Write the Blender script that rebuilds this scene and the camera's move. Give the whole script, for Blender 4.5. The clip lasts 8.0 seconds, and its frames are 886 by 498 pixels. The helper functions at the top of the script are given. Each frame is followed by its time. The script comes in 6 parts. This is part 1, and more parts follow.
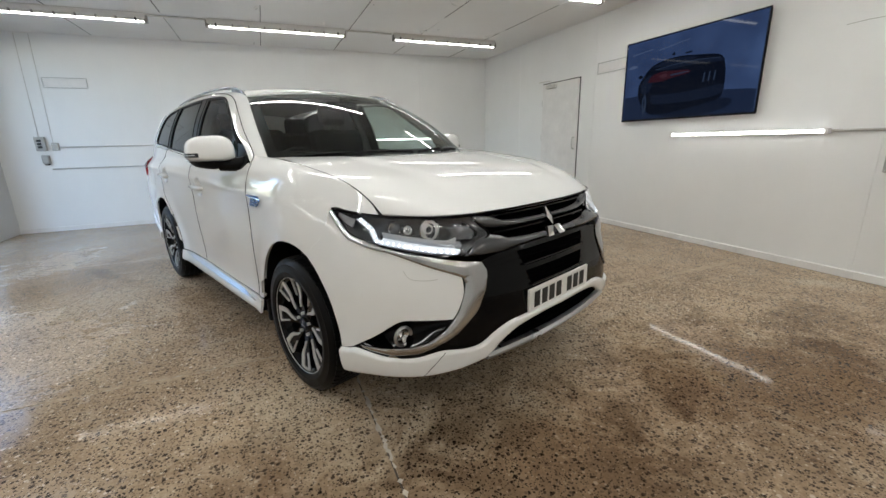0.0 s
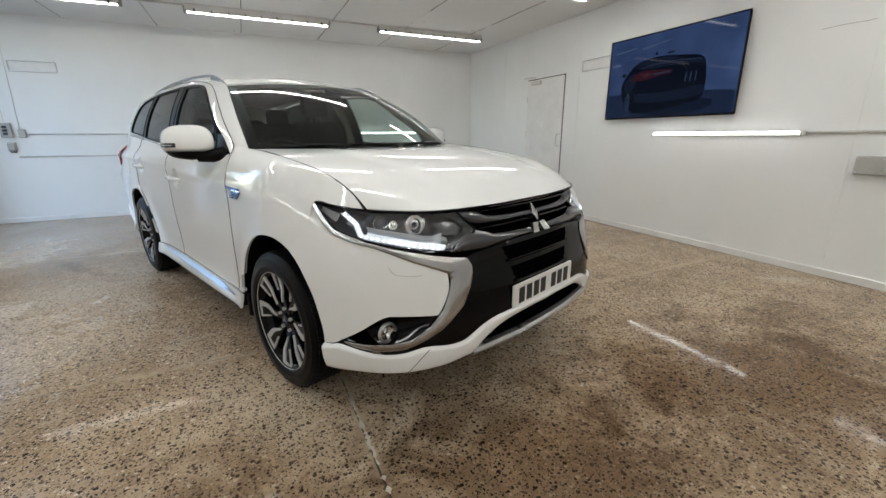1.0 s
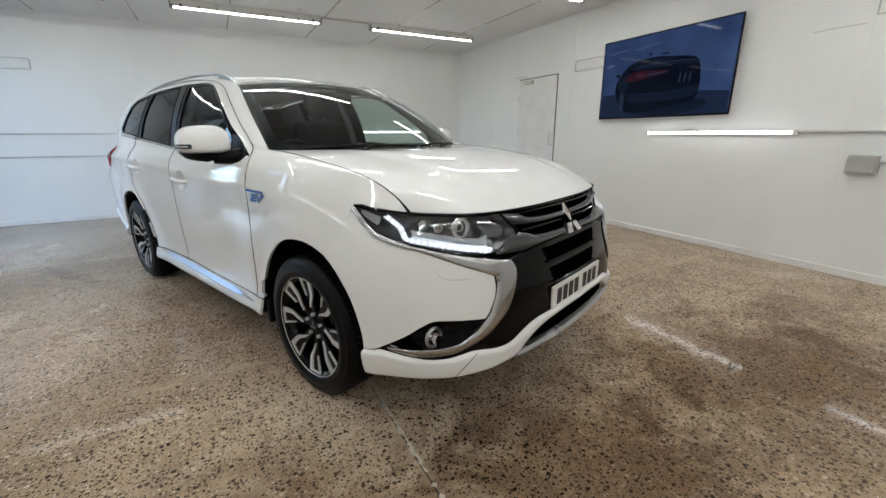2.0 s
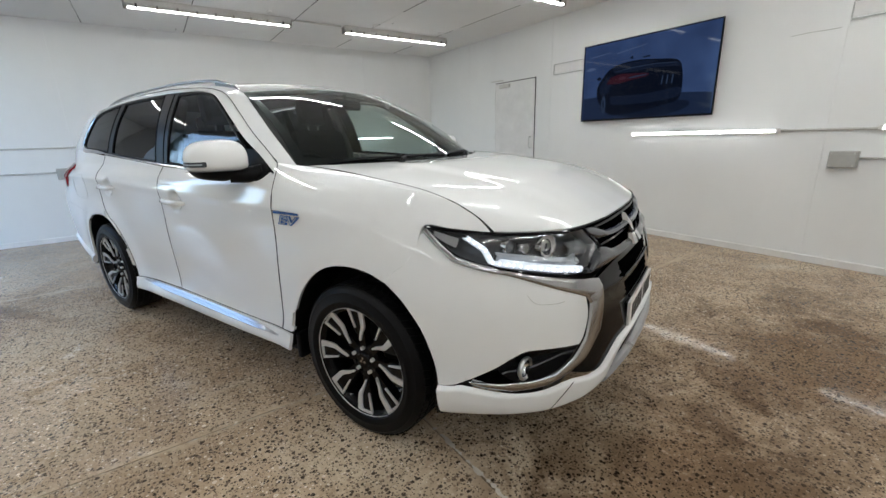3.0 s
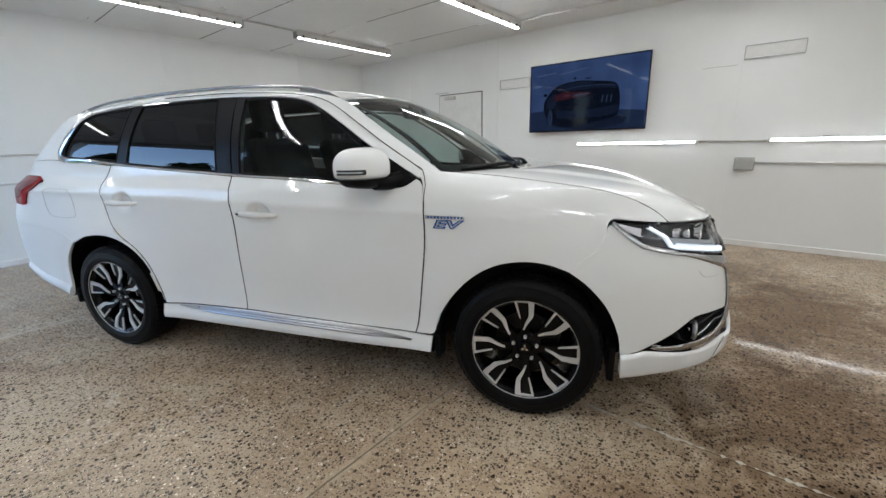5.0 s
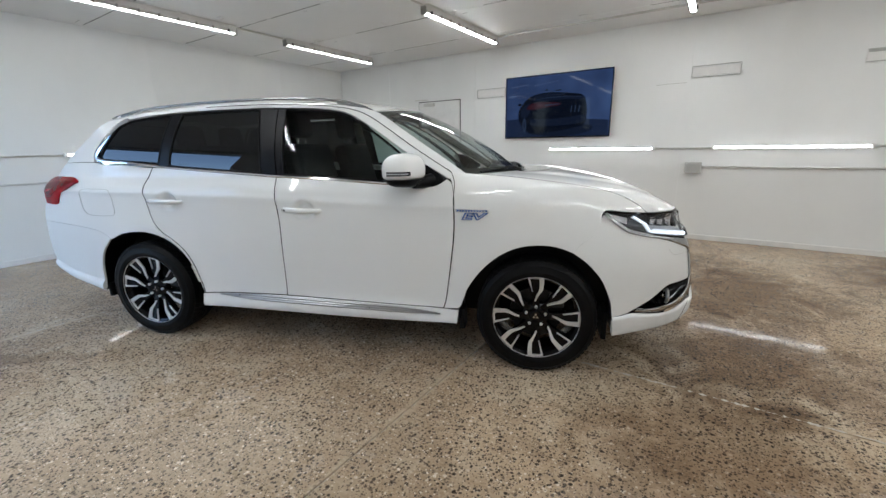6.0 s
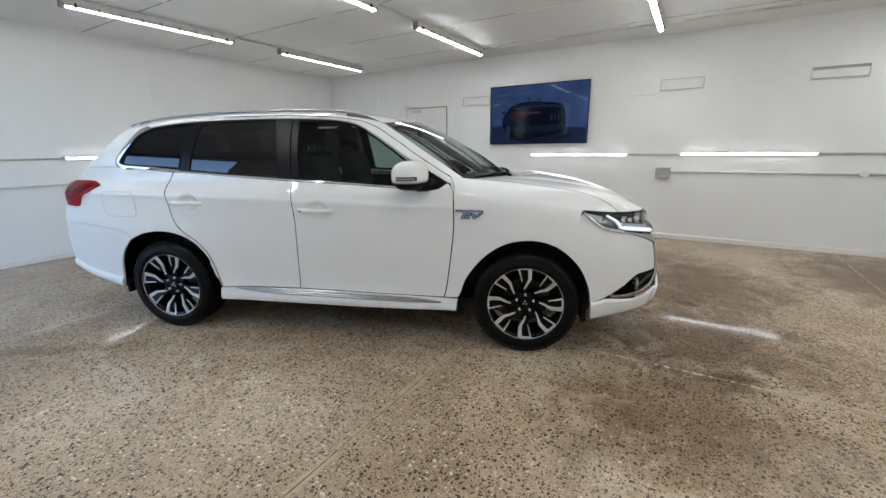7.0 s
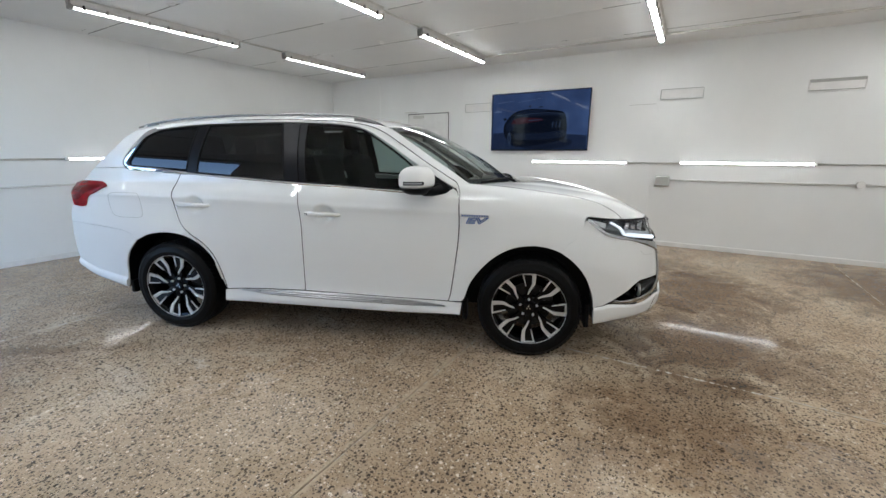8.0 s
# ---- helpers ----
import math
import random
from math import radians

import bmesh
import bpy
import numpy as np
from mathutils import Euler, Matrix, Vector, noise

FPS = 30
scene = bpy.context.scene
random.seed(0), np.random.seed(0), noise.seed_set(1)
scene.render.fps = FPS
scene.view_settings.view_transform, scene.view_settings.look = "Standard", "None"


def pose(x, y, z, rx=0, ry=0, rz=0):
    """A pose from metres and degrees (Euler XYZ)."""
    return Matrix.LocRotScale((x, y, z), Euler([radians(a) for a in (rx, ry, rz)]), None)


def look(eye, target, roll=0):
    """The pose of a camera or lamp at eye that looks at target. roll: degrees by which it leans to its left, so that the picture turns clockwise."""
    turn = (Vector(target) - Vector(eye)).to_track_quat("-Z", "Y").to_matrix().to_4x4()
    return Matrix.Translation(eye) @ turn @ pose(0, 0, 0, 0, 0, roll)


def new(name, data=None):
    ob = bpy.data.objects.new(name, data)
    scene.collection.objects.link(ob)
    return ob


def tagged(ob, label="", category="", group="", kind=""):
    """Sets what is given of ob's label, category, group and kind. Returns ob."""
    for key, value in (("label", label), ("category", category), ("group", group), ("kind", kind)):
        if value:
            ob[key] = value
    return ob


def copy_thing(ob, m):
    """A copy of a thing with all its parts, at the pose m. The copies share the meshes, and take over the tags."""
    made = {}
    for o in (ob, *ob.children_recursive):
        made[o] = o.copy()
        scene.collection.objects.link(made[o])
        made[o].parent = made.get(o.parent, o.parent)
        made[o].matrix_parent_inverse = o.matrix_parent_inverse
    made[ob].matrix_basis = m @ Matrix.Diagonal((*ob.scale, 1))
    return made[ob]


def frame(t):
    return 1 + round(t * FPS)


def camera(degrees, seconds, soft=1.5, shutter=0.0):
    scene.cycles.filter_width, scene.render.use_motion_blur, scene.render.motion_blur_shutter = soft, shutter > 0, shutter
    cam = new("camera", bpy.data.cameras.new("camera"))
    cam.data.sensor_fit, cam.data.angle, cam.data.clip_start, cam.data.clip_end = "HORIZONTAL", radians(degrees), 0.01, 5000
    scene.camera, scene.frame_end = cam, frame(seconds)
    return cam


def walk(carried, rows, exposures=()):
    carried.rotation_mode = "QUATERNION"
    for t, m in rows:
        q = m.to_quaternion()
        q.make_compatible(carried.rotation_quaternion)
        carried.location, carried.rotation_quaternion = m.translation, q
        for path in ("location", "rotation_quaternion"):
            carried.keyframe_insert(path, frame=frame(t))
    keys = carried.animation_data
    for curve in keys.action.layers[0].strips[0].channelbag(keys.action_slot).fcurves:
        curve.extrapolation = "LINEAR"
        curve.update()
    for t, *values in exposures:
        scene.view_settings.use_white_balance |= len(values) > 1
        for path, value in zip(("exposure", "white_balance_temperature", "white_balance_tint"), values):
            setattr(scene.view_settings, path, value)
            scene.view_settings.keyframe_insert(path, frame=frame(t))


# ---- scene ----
cam = camera(94.6, 8.0)
PATH = [
    (0, (-0.036, 0.016, 1.186), (-1.817, 0.769, 0.675), -1.4),
    (0.5, (-0.047, 0.025, 1.187), (-1.809, 0.81, 0.659), -0.9),
    (1, (-0.051, 0.015, 1.185), (-1.793, 0.838, 0.649), -0.3),
    (1.5, (-0.09, -0.062, 1.19), (-1.81, 0.803, 0.649), -0.2),
    (1.7, (-0.117, -0.115, 1.193), (-1.831, 0.763, 0.652), -0.2),
    (2.8, (-0.472, -0.417, 1.216), (-2.085, 0.636, 0.679), -1.4),
    (3, (-0.554, -0.485, 1.229), (-2.145, 0.605, 0.699), -1.7),
    (3.5, (-0.737, -0.709, 1.228), (-2.25, 0.491, 0.707), -2.1),
    (4, (-0.9, -0.933, 1.227), (-2.326, 0.371, 0.712), -2.2),
    (4.5, (-1.087, -1.203, 1.235), (-2.414, 0.205, 0.725), -1.8),
    (5, (-1.229, -1.464, 1.257), (-2.452, 0.036, 0.753), -1.4),
    (5.2, (-1.275, -1.588, 1.266), (-2.466, -0.063, 0.759), -1.4),
    (6.3, (-1.236, -2.112, 1.3), (-2.278, -0.477, 0.809), -0.8),
    (6.5, (-1.213, -2.178, 1.313), (-2.238, -0.533, 0.821), -0.8),
    (7, (-1.191, -2.333, 1.32), (-2.19, -0.669, 0.839), -0.6),
    (7.5, (-1.203, -2.38, 1.322), (-2.195, -0.708, 0.856), -0.2),
    (8, (-1.22, -2.383, 1.32), (-2.211, -0.707, 0.864), 0.2),
]
walk(cam, [(t, look(eye, target, roll)) for t, eye, target, roll in PATH],
     [(0.0, 3.28, 6190, 9), (4.0, 3.28, 5900, 9), (8.0, 3.28, 5880, 9)])

# ---- world, sun, light ----
world = bpy.data.worlds.new("sky")
scene.world = world
world.use_nodes = True
wn = world.node_tree
sky = wn.nodes.new("ShaderNodeTexSky")
sky.sky_type = "NISHITA"
sky.sun_disc = False
sky.sun_elevation = radians(42)
sky.sun_rotation = radians(20)
wn.nodes["Background"].inputs["Strength"].default_value = 0.116
wn.links.new(sky.outputs["Color"], wn.nodes["Background"].inputs["Color"])
sun_data = bpy.data.lights.new("sun", "SUN")
sun_data.energy, sun_data.angle, sun_data.color = 2.5, radians(0.5), (1.0, 0.95, 0.88)
sun = new("sun", sun_data)
sun.matrix_world = look((3, 9, 9), (0, 0, 0))
LAMP_GLOW = 5.45
# west row set dimmer than the rest to darken the west wall
WEST_LAMP_GLOW = 1.5
STRIP_GLOW = 1.35

# ---- materials ----
def nodes_of(name):
    m = bpy.data.materials.new(name)
    m.use_nodes = True
    nt = m.node_tree
    return m, nt, nt.nodes["Principled BSDF"]


def node(nt, kind, **values):
    n = nt.nodes.new(kind)
    for key, value in values.items():
        n.inputs[key.replace("_", " ")].default_value = value
    return n


def ramp(nt, source, stops):
    r = nt.nodes.new("ShaderNodeValToRGB")
    els = r.color_ramp.elements
    while len(els) < len(stops):
        els.new(0.5)
    for e, (p, c) in zip(els, stops):
        e.position = p
        e.color = (*c, 1) if len(c) == 3 else (c[0], c[0], c[0], 1)
    nt.links.new(source, r.inputs["Fac"])
    return r.outputs["Color"]


def mix(nt, fac, a, b, mode="MIX"):
    m = nt.nodes.new("ShaderNodeMix")
    m.data_type, m.blend_type = "RGBA", mode
    for socket, value in ((m.inputs[0], fac), (m.inputs[6], a), (m.inputs[7], b)):
        if isinstance(value, (int, float)):
            socket.default_value = value
        elif isinstance(value, tuple):
            socket.default_value = (*value, 1)
        else:
            nt.links.new(value, socket)
    return m.outputs[2]


def place(nt, scale=(1, 1, 1)):
    g = nt.nodes.new("ShaderNodeNewGeometry")
    mp = nt.nodes.new("ShaderNodeMapping")
    mp.inputs["Scale"].default_value = scale
    nt.links.new(g.outputs["Position"], mp.inputs["Vector"])
    return mp.outputs["Vector"]


def tex(nt, vec, kind="ShaderNodeTexNoise", out=0, **values):
    n = node(nt, kind, **values)
    nt.links.new(vec, n.inputs["Vector"])
    return n.outputs[out]


def bump(nt, bsdf, height, strength=0.1, distance=0.002):
    b = node(nt, "ShaderNodeBump", Strength=strength, Distance=distance)
    nt.links.new(height, b.inputs["Height"])
    nt.links.new(b.outputs["Normal"], bsdf.inputs["Normal"])


def painted(name, colour, rough=0.5, vary=0.06, scale=2.5, grain=120.0, relief=0.06, metal=0.0, coat=0.0, spec=0.5):
    """A surface with slow stains, a fine grain and a slightly uneven gloss."""
    m, nt, b = nodes_of(name)
    vec = place(nt)
    slow = tex(nt, vec, Scale=scale, Detail=4.0, Roughness=0.6)
    fine = tex(nt, vec, Scale=grain, Detail=3.0)
    dark = tuple(c * (1 - vary) for c in colour)
    lite = tuple(min(1, c * (1 + vary * 0.6)) for c in colour)
    col = ramp(nt, slow, [(0.3, dark), (0.7, lite)])
    col = mix(nt, 0.12 if vary else 0.0, col, ramp(nt, fine, [(0.35, dark), (0.65, lite)]))
    nt.links.new(col, b.inputs["Base Color"])
    nt.links.new(ramp(nt, slow, [(0.25, (rough * 0.85,)), (0.75, (min(1, rough * 1.15),))]), b.inputs["Roughness"])
    b.inputs["Metallic"].default_value = metal
    b.inputs["Specular IOR Level"].default_value = spec
    b.inputs["Coat Weight"].default_value = coat
    b.inputs["Coat Roughness"].default_value = 0.03
    if relief:
        bump(nt, b, fine, relief)
    return m


def glow(name, colour, strength):
    m, nt, b = nodes_of(name)
    b.inputs["Base Color"].default_value = (0.8, 0.8, 0.8, 1)
    b.inputs["Emission Color"].default_value = (*colour, 1)
    b.inputs["Emission Strength"].default_value = strength
    return m


def glassy(name, tint, rough=0.0, base=0.05):
    """A thin pane: gloss that grows at a slant, over tinted see-through."""
    m, nt, b = nodes_of(name)
    out = nt.nodes["Material Output"]
    tr = nt.nodes.new("ShaderNodeBsdfTransparent")
    tr.inputs["Color"].default_value = (*tint, 1)
    gl = nt.nodes.new("ShaderNodeBsdfGlossy")
    gl.inputs["Roughness"].default_value = rough
    lw = node(nt, "ShaderNodeLayerWeight", Blend=0.5)
    pw = nt.nodes.new("ShaderNodeMath")
    pw.operation = "POWER"
    pw.inputs[1].default_value = 4.5
    nt.links.new(lw.outputs["Facing"], pw.inputs[0])
    fr = nt.nodes.new("ShaderNodeMath")
    fr.operation = "MULTIPLY_ADD"
    fr.inputs[1].default_value, fr.inputs[2].default_value = 0.9, base
    nt.links.new(pw.outputs[0], fr.inputs[0])
    ms = nt.nodes.new("ShaderNodeMixShader")
    nt.links.new(fr.outputs[0], ms.inputs[0])
    nt.links.new(tr.outputs[0], ms.inputs[1])
    nt.links.new(gl.outputs[0], ms.inputs[2])
    nt.links.new(ms.outputs[0], out.inputs["Surface"])
    nt.nodes.remove(b)
    return m


def concrete():
    """Ground and polished concrete: brown-grey paste, dark and pale aggregate, old stains, painted daylight and shade.
    """
    m, nt, b = nodes_of("polished_concrete")
    vec = place(nt)
    slow = tex(nt, vec, Scale=0.55, Detail=5.0, Roughness=0.62, Distortion=0.4)
    mid = tex(nt, vec, Scale=3.2, Detail=6.0, Roughness=0.7, Distortion=0.6)
    fine = tex(nt, vec, Scale=60.0, Detail=4.0, Roughness=0.7)
    col = ramp(nt, slow, [(0.39, (0.215, 0.143, 0.078)), (0.5, (0.47, 0.345, 0.22)), (0.61, (0.62, 0.53, 0.385))])
    col = mix(nt, 0.5, col, ramp(nt, mid, [(0.32, (0.215, 0.145, 0.081)), (0.52, (0.49, 0.362, 0.234)), (0.70, (0.64, 0.55, 0.41))]))
    col = mix(nt, 0.28, col, ramp(nt, fine, [(0.3, (0.12, 0.085, 0.058)), (0.7, (0.58, 0.48, 0.38))]))
    # aggregate stones
    warp = node(nt, "ShaderNodeVectorMath")
    warp.operation = "ADD"
    nz = node(nt, "ShaderNodeTexNoise", Scale=60.0, Detail=2.0)
    nt.links.new(vec, nz.inputs["Vector"])
    sc = node(nt, "ShaderNodeVectorMath")
    sc.operation = "SCALE"
    sc.inputs["Scale"].default_value = 0.007
    nt.links.new(nz.outputs["Color"], sc.inputs[0])
    nt.links.new(vec, warp.inputs[0])
    nt.links.new(sc.outputs[0], warp.inputs[1])
    # fewer stones show where the grinder took less off
    ground = ramp(nt, tex(nt, vec, Scale=1.1, Detail=3.0), [(0.35, (0.82,)), (0.60, (1.0,))])
    # plain trowelled cement beside the joints, with no stones in it
    sepv = nt.nodes.new("ShaderNodeSeparateXYZ")
    nt.links.new(vec, sepv.inputs[0])
    plain = None
    wander = ramp(nt, tex(nt, vec, Scale=6.0, Detail=5.0, Roughness=0.7), [(0.3, (0.0,)), (0.7, (0.055,))])
    for out, line in ((0, -2.43), (1, 0.33), (0, -5.36), (0, 0.45)):
        dist = nt.nodes.new("ShaderNodeMath")
        dist.operation = "SUBTRACT"
        dist.inputs[1].default_value = line
        nt.links.new(sepv.outputs[out], dist.inputs[0])
        size = nt.nodes.new("ShaderNodeMath")
        size.operation = "ABSOLUTE"
        nt.links.new(dist.outputs[0], size.inputs[0])
        away = nt.nodes.new("ShaderNodeMath")
        away.operation = "ADD"
        nt.links.new(size.outputs[0], away.inputs[0])
        nt.links.new(wander, away.inputs[1])
        band = ramp(nt, away.outputs[0], [(0.030, (1.0,)), (0.060, (0.0,))])
        plain = band if plain is None else mix(nt, 1.0, plain, band, "LIGHTEN")
    col = mix(nt, mix(nt, 1.0, plain, (0.55, 0.55, 0.55), "MULTIPLY"), col, (0.50, 0.40, 0.285))
    open_ground = mix(nt, plain, ground, (0.0, 0.0, 0.0))
    stones = None
    for size, cut, lo, hi in ((40.0, 0.30, 0.42, 0.46), (66.0, 0.32, 0.34, 0.40), (120.0, 0.34, 0.40, 0.5)):
        v = node(nt, "ShaderNodeTexVoronoi", Scale=size)
        nt.links.new(warp.outputs[0], v.inputs["Vector"])
        shape = ramp(nt, v.outputs["Distance"], [(cut, (1.0,)), (cut + 0.07, (0.0,))])
        sep = nt.nodes.new("ShaderNodeSeparateColor")
        nt.links.new(v.outputs["Color"], sep.inputs[0])
        pick = ramp(nt, sep.outputs[0], [(lo, (0.0,)), (hi, (1.0,))])
        fac = mix(nt, 1.0, mix(nt, 1.0, shape, pick, "MULTIPLY"), open_ground, "MULTIPLY")
        tone = ramp(nt, sep.outputs[1], [(0.0, (0.022, 0.018, 0.015)), (0.40, (0.055, 0.042, 0.033)), (0.62, (0.13, 0.097, 0.070)), (0.80, (0.36, 0.27, 0.19)), (0.95, (0.68, 0.58, 0.46))])
        col = mix(nt, fac, col, tone)
        stones = fac if stones is None else mix(nt, 1.0, stones, fac, "LIGHTEN")
    # small pale quartz chips
    v = node(nt, "ShaderNodeTexVoronoi", Scale=52.0)
    nt.links.new(warp.outputs[0], v.inputs["Vector"])
    shape = ramp(nt, v.outputs["Distance"], [(0.13, (1.0,)), (0.20, (0.0,))])
    sep = nt.nodes.new("ShaderNodeSeparateColor")
    nt.links.new(v.outputs["Color"], sep.inputs[0])
    chips = mix(nt, 1.0, shape, ramp(nt, sep.outputs[2], [(0.70, (0.0,)), (0.74, (0.9,))]), "MULTIPLY")
    col = mix(nt, chips, col, (0.74, 0.69, 0.60))
    # dull dark stains of worn polish and soaked oil, plus painted shade under the car
    geo = nt.nodes.new("ShaderNodeNewGeometry")
    for cx, cy, rx, ry, turn, depth in STAINS_AND_SHADE:
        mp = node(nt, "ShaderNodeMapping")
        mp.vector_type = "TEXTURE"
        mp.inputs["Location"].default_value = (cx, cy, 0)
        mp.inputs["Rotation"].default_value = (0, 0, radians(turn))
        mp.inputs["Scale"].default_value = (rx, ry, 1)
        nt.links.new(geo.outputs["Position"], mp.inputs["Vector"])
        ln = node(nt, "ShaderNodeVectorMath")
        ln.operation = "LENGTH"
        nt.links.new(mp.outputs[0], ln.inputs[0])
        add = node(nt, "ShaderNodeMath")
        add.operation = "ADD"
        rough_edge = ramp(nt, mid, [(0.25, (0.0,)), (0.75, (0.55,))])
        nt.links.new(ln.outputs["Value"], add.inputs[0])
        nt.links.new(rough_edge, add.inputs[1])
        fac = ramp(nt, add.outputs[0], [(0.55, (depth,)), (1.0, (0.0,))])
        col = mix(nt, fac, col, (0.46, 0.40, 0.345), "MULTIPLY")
    dull = None
    # doorway daylight painted in as a pale bluish tint; DULL only changes the gloss
    for cx, cy, rx, ry, turn, depth in DAYLIGHT_TINT + DULL:
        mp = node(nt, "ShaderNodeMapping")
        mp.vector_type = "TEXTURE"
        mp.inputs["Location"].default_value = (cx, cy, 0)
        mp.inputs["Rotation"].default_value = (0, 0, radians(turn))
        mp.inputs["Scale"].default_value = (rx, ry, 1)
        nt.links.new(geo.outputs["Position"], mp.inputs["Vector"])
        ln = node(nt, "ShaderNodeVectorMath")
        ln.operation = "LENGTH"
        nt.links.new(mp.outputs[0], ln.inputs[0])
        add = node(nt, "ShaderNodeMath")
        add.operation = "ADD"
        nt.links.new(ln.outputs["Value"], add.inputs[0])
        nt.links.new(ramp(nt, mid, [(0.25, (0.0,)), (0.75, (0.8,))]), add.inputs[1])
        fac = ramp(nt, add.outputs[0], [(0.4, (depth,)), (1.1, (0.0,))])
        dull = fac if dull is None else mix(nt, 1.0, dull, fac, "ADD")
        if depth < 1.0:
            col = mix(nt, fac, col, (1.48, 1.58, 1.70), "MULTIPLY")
    nt.links.new(col, b.inputs["Base Color"])
    sheen = mix(nt, 0.30, ramp(nt, mid, [(0.3, (0.02,)), (0.52, (0.045,)), (0.75, (0.18,))]), ramp(nt, fine, [(0.42, (0.015,)), (0.65, (0.26,))]))
    nt.links.new(mix(nt, dull, sheen, (0.55, 0.55, 0.55)), b.inputs["Roughness"])
    patchy = tex(nt, vec, Scale=14.0, Detail=8.0, Roughness=0.8)
    gleam = ramp(nt, patchy, [(0.42, (0.02,)), (0.64, (0.26,))])
    nt.links.new(mix(nt, dull, gleam, (0.42, 0.42, 0.42)), b.inputs["Specular IOR Level"])
    bump(nt, b, mix(nt, 0.35, mix(nt, 0.5, fine, mid), stones), 0.032, 0.003)
    return m


def wall_paint(name, colour, gloss=(0.3, 0.45)):
    """White gloss emulsion on hygiene panels: faint scuffs, drips and roller grain."""
    m, nt, b = nodes_of(name)
    vec = place(nt)
    slow = tex(nt, vec, Scale=0.9, Detail=5.0, Roughness=0.6)
    drip = tex(nt, place(nt, (1.0, 1.0, 0.5)), Scale=1.3, Detail=4.0, Roughness=0.6)
    fine = tex(nt, vec, Scale=160.0, Detail=2.0)
    spots = tex(nt, vec, Scale=9.0, Detail=8.0, Roughness=0.8)
    lite = tuple(min(1.0, c * 1.03) for c in colour)
    dark = tuple(c * 0.96 for c in colour)
    col = mix(nt, 0.5, ramp(nt, slow, [(0.3, dark), (0.65, lite)]), ramp(nt, drip, [(0.3, dark), (0.6, lite)]))
    col = mix(nt, ramp(nt, spots, [(0.70, (0.0,)), (0.78, (0.25,))]), col, (0.55, 0.52, 0.46))
    nt.links.new(col, b.inputs["Base Color"])
    nt.links.new(ramp(nt, slow, [(0.3, gloss[:1]), (0.7, gloss[1:])]), b.inputs["Roughness"])
    bump(nt, b, mix(nt, 0.6, fine, slow), 0.12, 0.003)
    return m


# (-3.2, 0.9, ...) is the shade painted under the car, turned as it stands
STAINS_AND_SHADE = [(-1.0, 2.25, 1.15, 1.5, -15, 1.0), (-1.1, 0.85, 1.1, 1.1, 0, 0.9), (-1.1, -0.05, 1.0, 1.2, 0, 0.85), (0.6, 3.2, 1.3, 1.7, 10, 0.95), (-1.35, 3.3, 0.7, 0.5, 0, 0.5),
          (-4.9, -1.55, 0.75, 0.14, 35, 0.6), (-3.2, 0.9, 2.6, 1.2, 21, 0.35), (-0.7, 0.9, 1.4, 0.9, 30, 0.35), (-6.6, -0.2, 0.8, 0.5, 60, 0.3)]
DULL = [(-0.5, -0.45, 1.3, 0.9, 0, 1.0), (-1.45, -0.85, 0.8, 0.6, 0, 1.0), (-3.0, -1.9, 1.6, 0.9, 0, 1.0)]
# pale patches standing in for daylight from the doorway
DAYLIGHT_TINT = [(-2.9, -1.15, 1.3, 0.85, 15, 0.6), (-3.3, -1.7, 2.2, 1.3, 10, 0.8), (-5.8, -2.2, 2.4, 1.4, 0, 0.6), (-1.9, -1.75, 0.9, 0.6, 30, 0.7), (-6.8, 1.5, 1.0, 2.4, 0, 0.4)]
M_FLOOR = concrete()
M_JOINT = painted("joint_filler", (0.10, 0.085, 0.07), 0.9, 0.4, 6.0)
M_GROUT = painted("pale_grout", (0.46, 0.41, 0.34), 0.8, 0.3, 14.0)
M_WALL = wall_paint("white_wall", (0.80, 0.805, 0.80))
M_GREYWALL = wall_paint("grey_wall", (0.58, 0.59, 0.60))
M_CEIL = wall_paint("white_ceiling", (0.80, 0.805, 0.805), (0.42, 0.62))
M_TRIM = painted("white_trim", (0.78, 0.77, 0.76), 0.4, 0.08, 6.0)
M_GREYPLASTIC = painted("grey_plastic", (0.42, 0.42, 0.40), 0.45, 0.08, 12.0)
M_CONDUIT = painted("dusty_white_pvc", (0.62, 0.61, 0.58), 0.45, 0.12, 6.0)
M_BLACKPLASTIC = painted("black_plastic", (0.02, 0.02, 0.021), 0.35, 0.2, 20.0, spec=0.3)
M_STEEL = painted("brushed_steel", (0.62, 0.62, 0.6), 0.3, 0.06, 8.0, metal=1.0)
M_LAMP = glow("lamp_tube", (1.0, 0.968, 0.89), LAMP_GLOW)
M_WESTLAMP = glow("west_lamp_tube", (1.0, 0.965, 0.885), WEST_LAMP_GLOW)
M_STRIP = glow("strip_tube", (1.0, 0.97, 0.90), STRIP_GLOW)
M_FITTING = painted("lamp_batten_grey", (0.62, 0.61, 0.58), 0.5, 0.1, 9.0)
M_RAILGREY = painted("grey_rail", (0.50, 0.50, 0.49), 0.45, 0.15, 14.0)
M_CLIP = painted("dusty_grey_clip", (0.30, 0.29, 0.27), 0.5, 0.2, 20.0)
M_DARKGAP = painted("dark_gap", (0.05, 0.05, 0.05), 0.8)

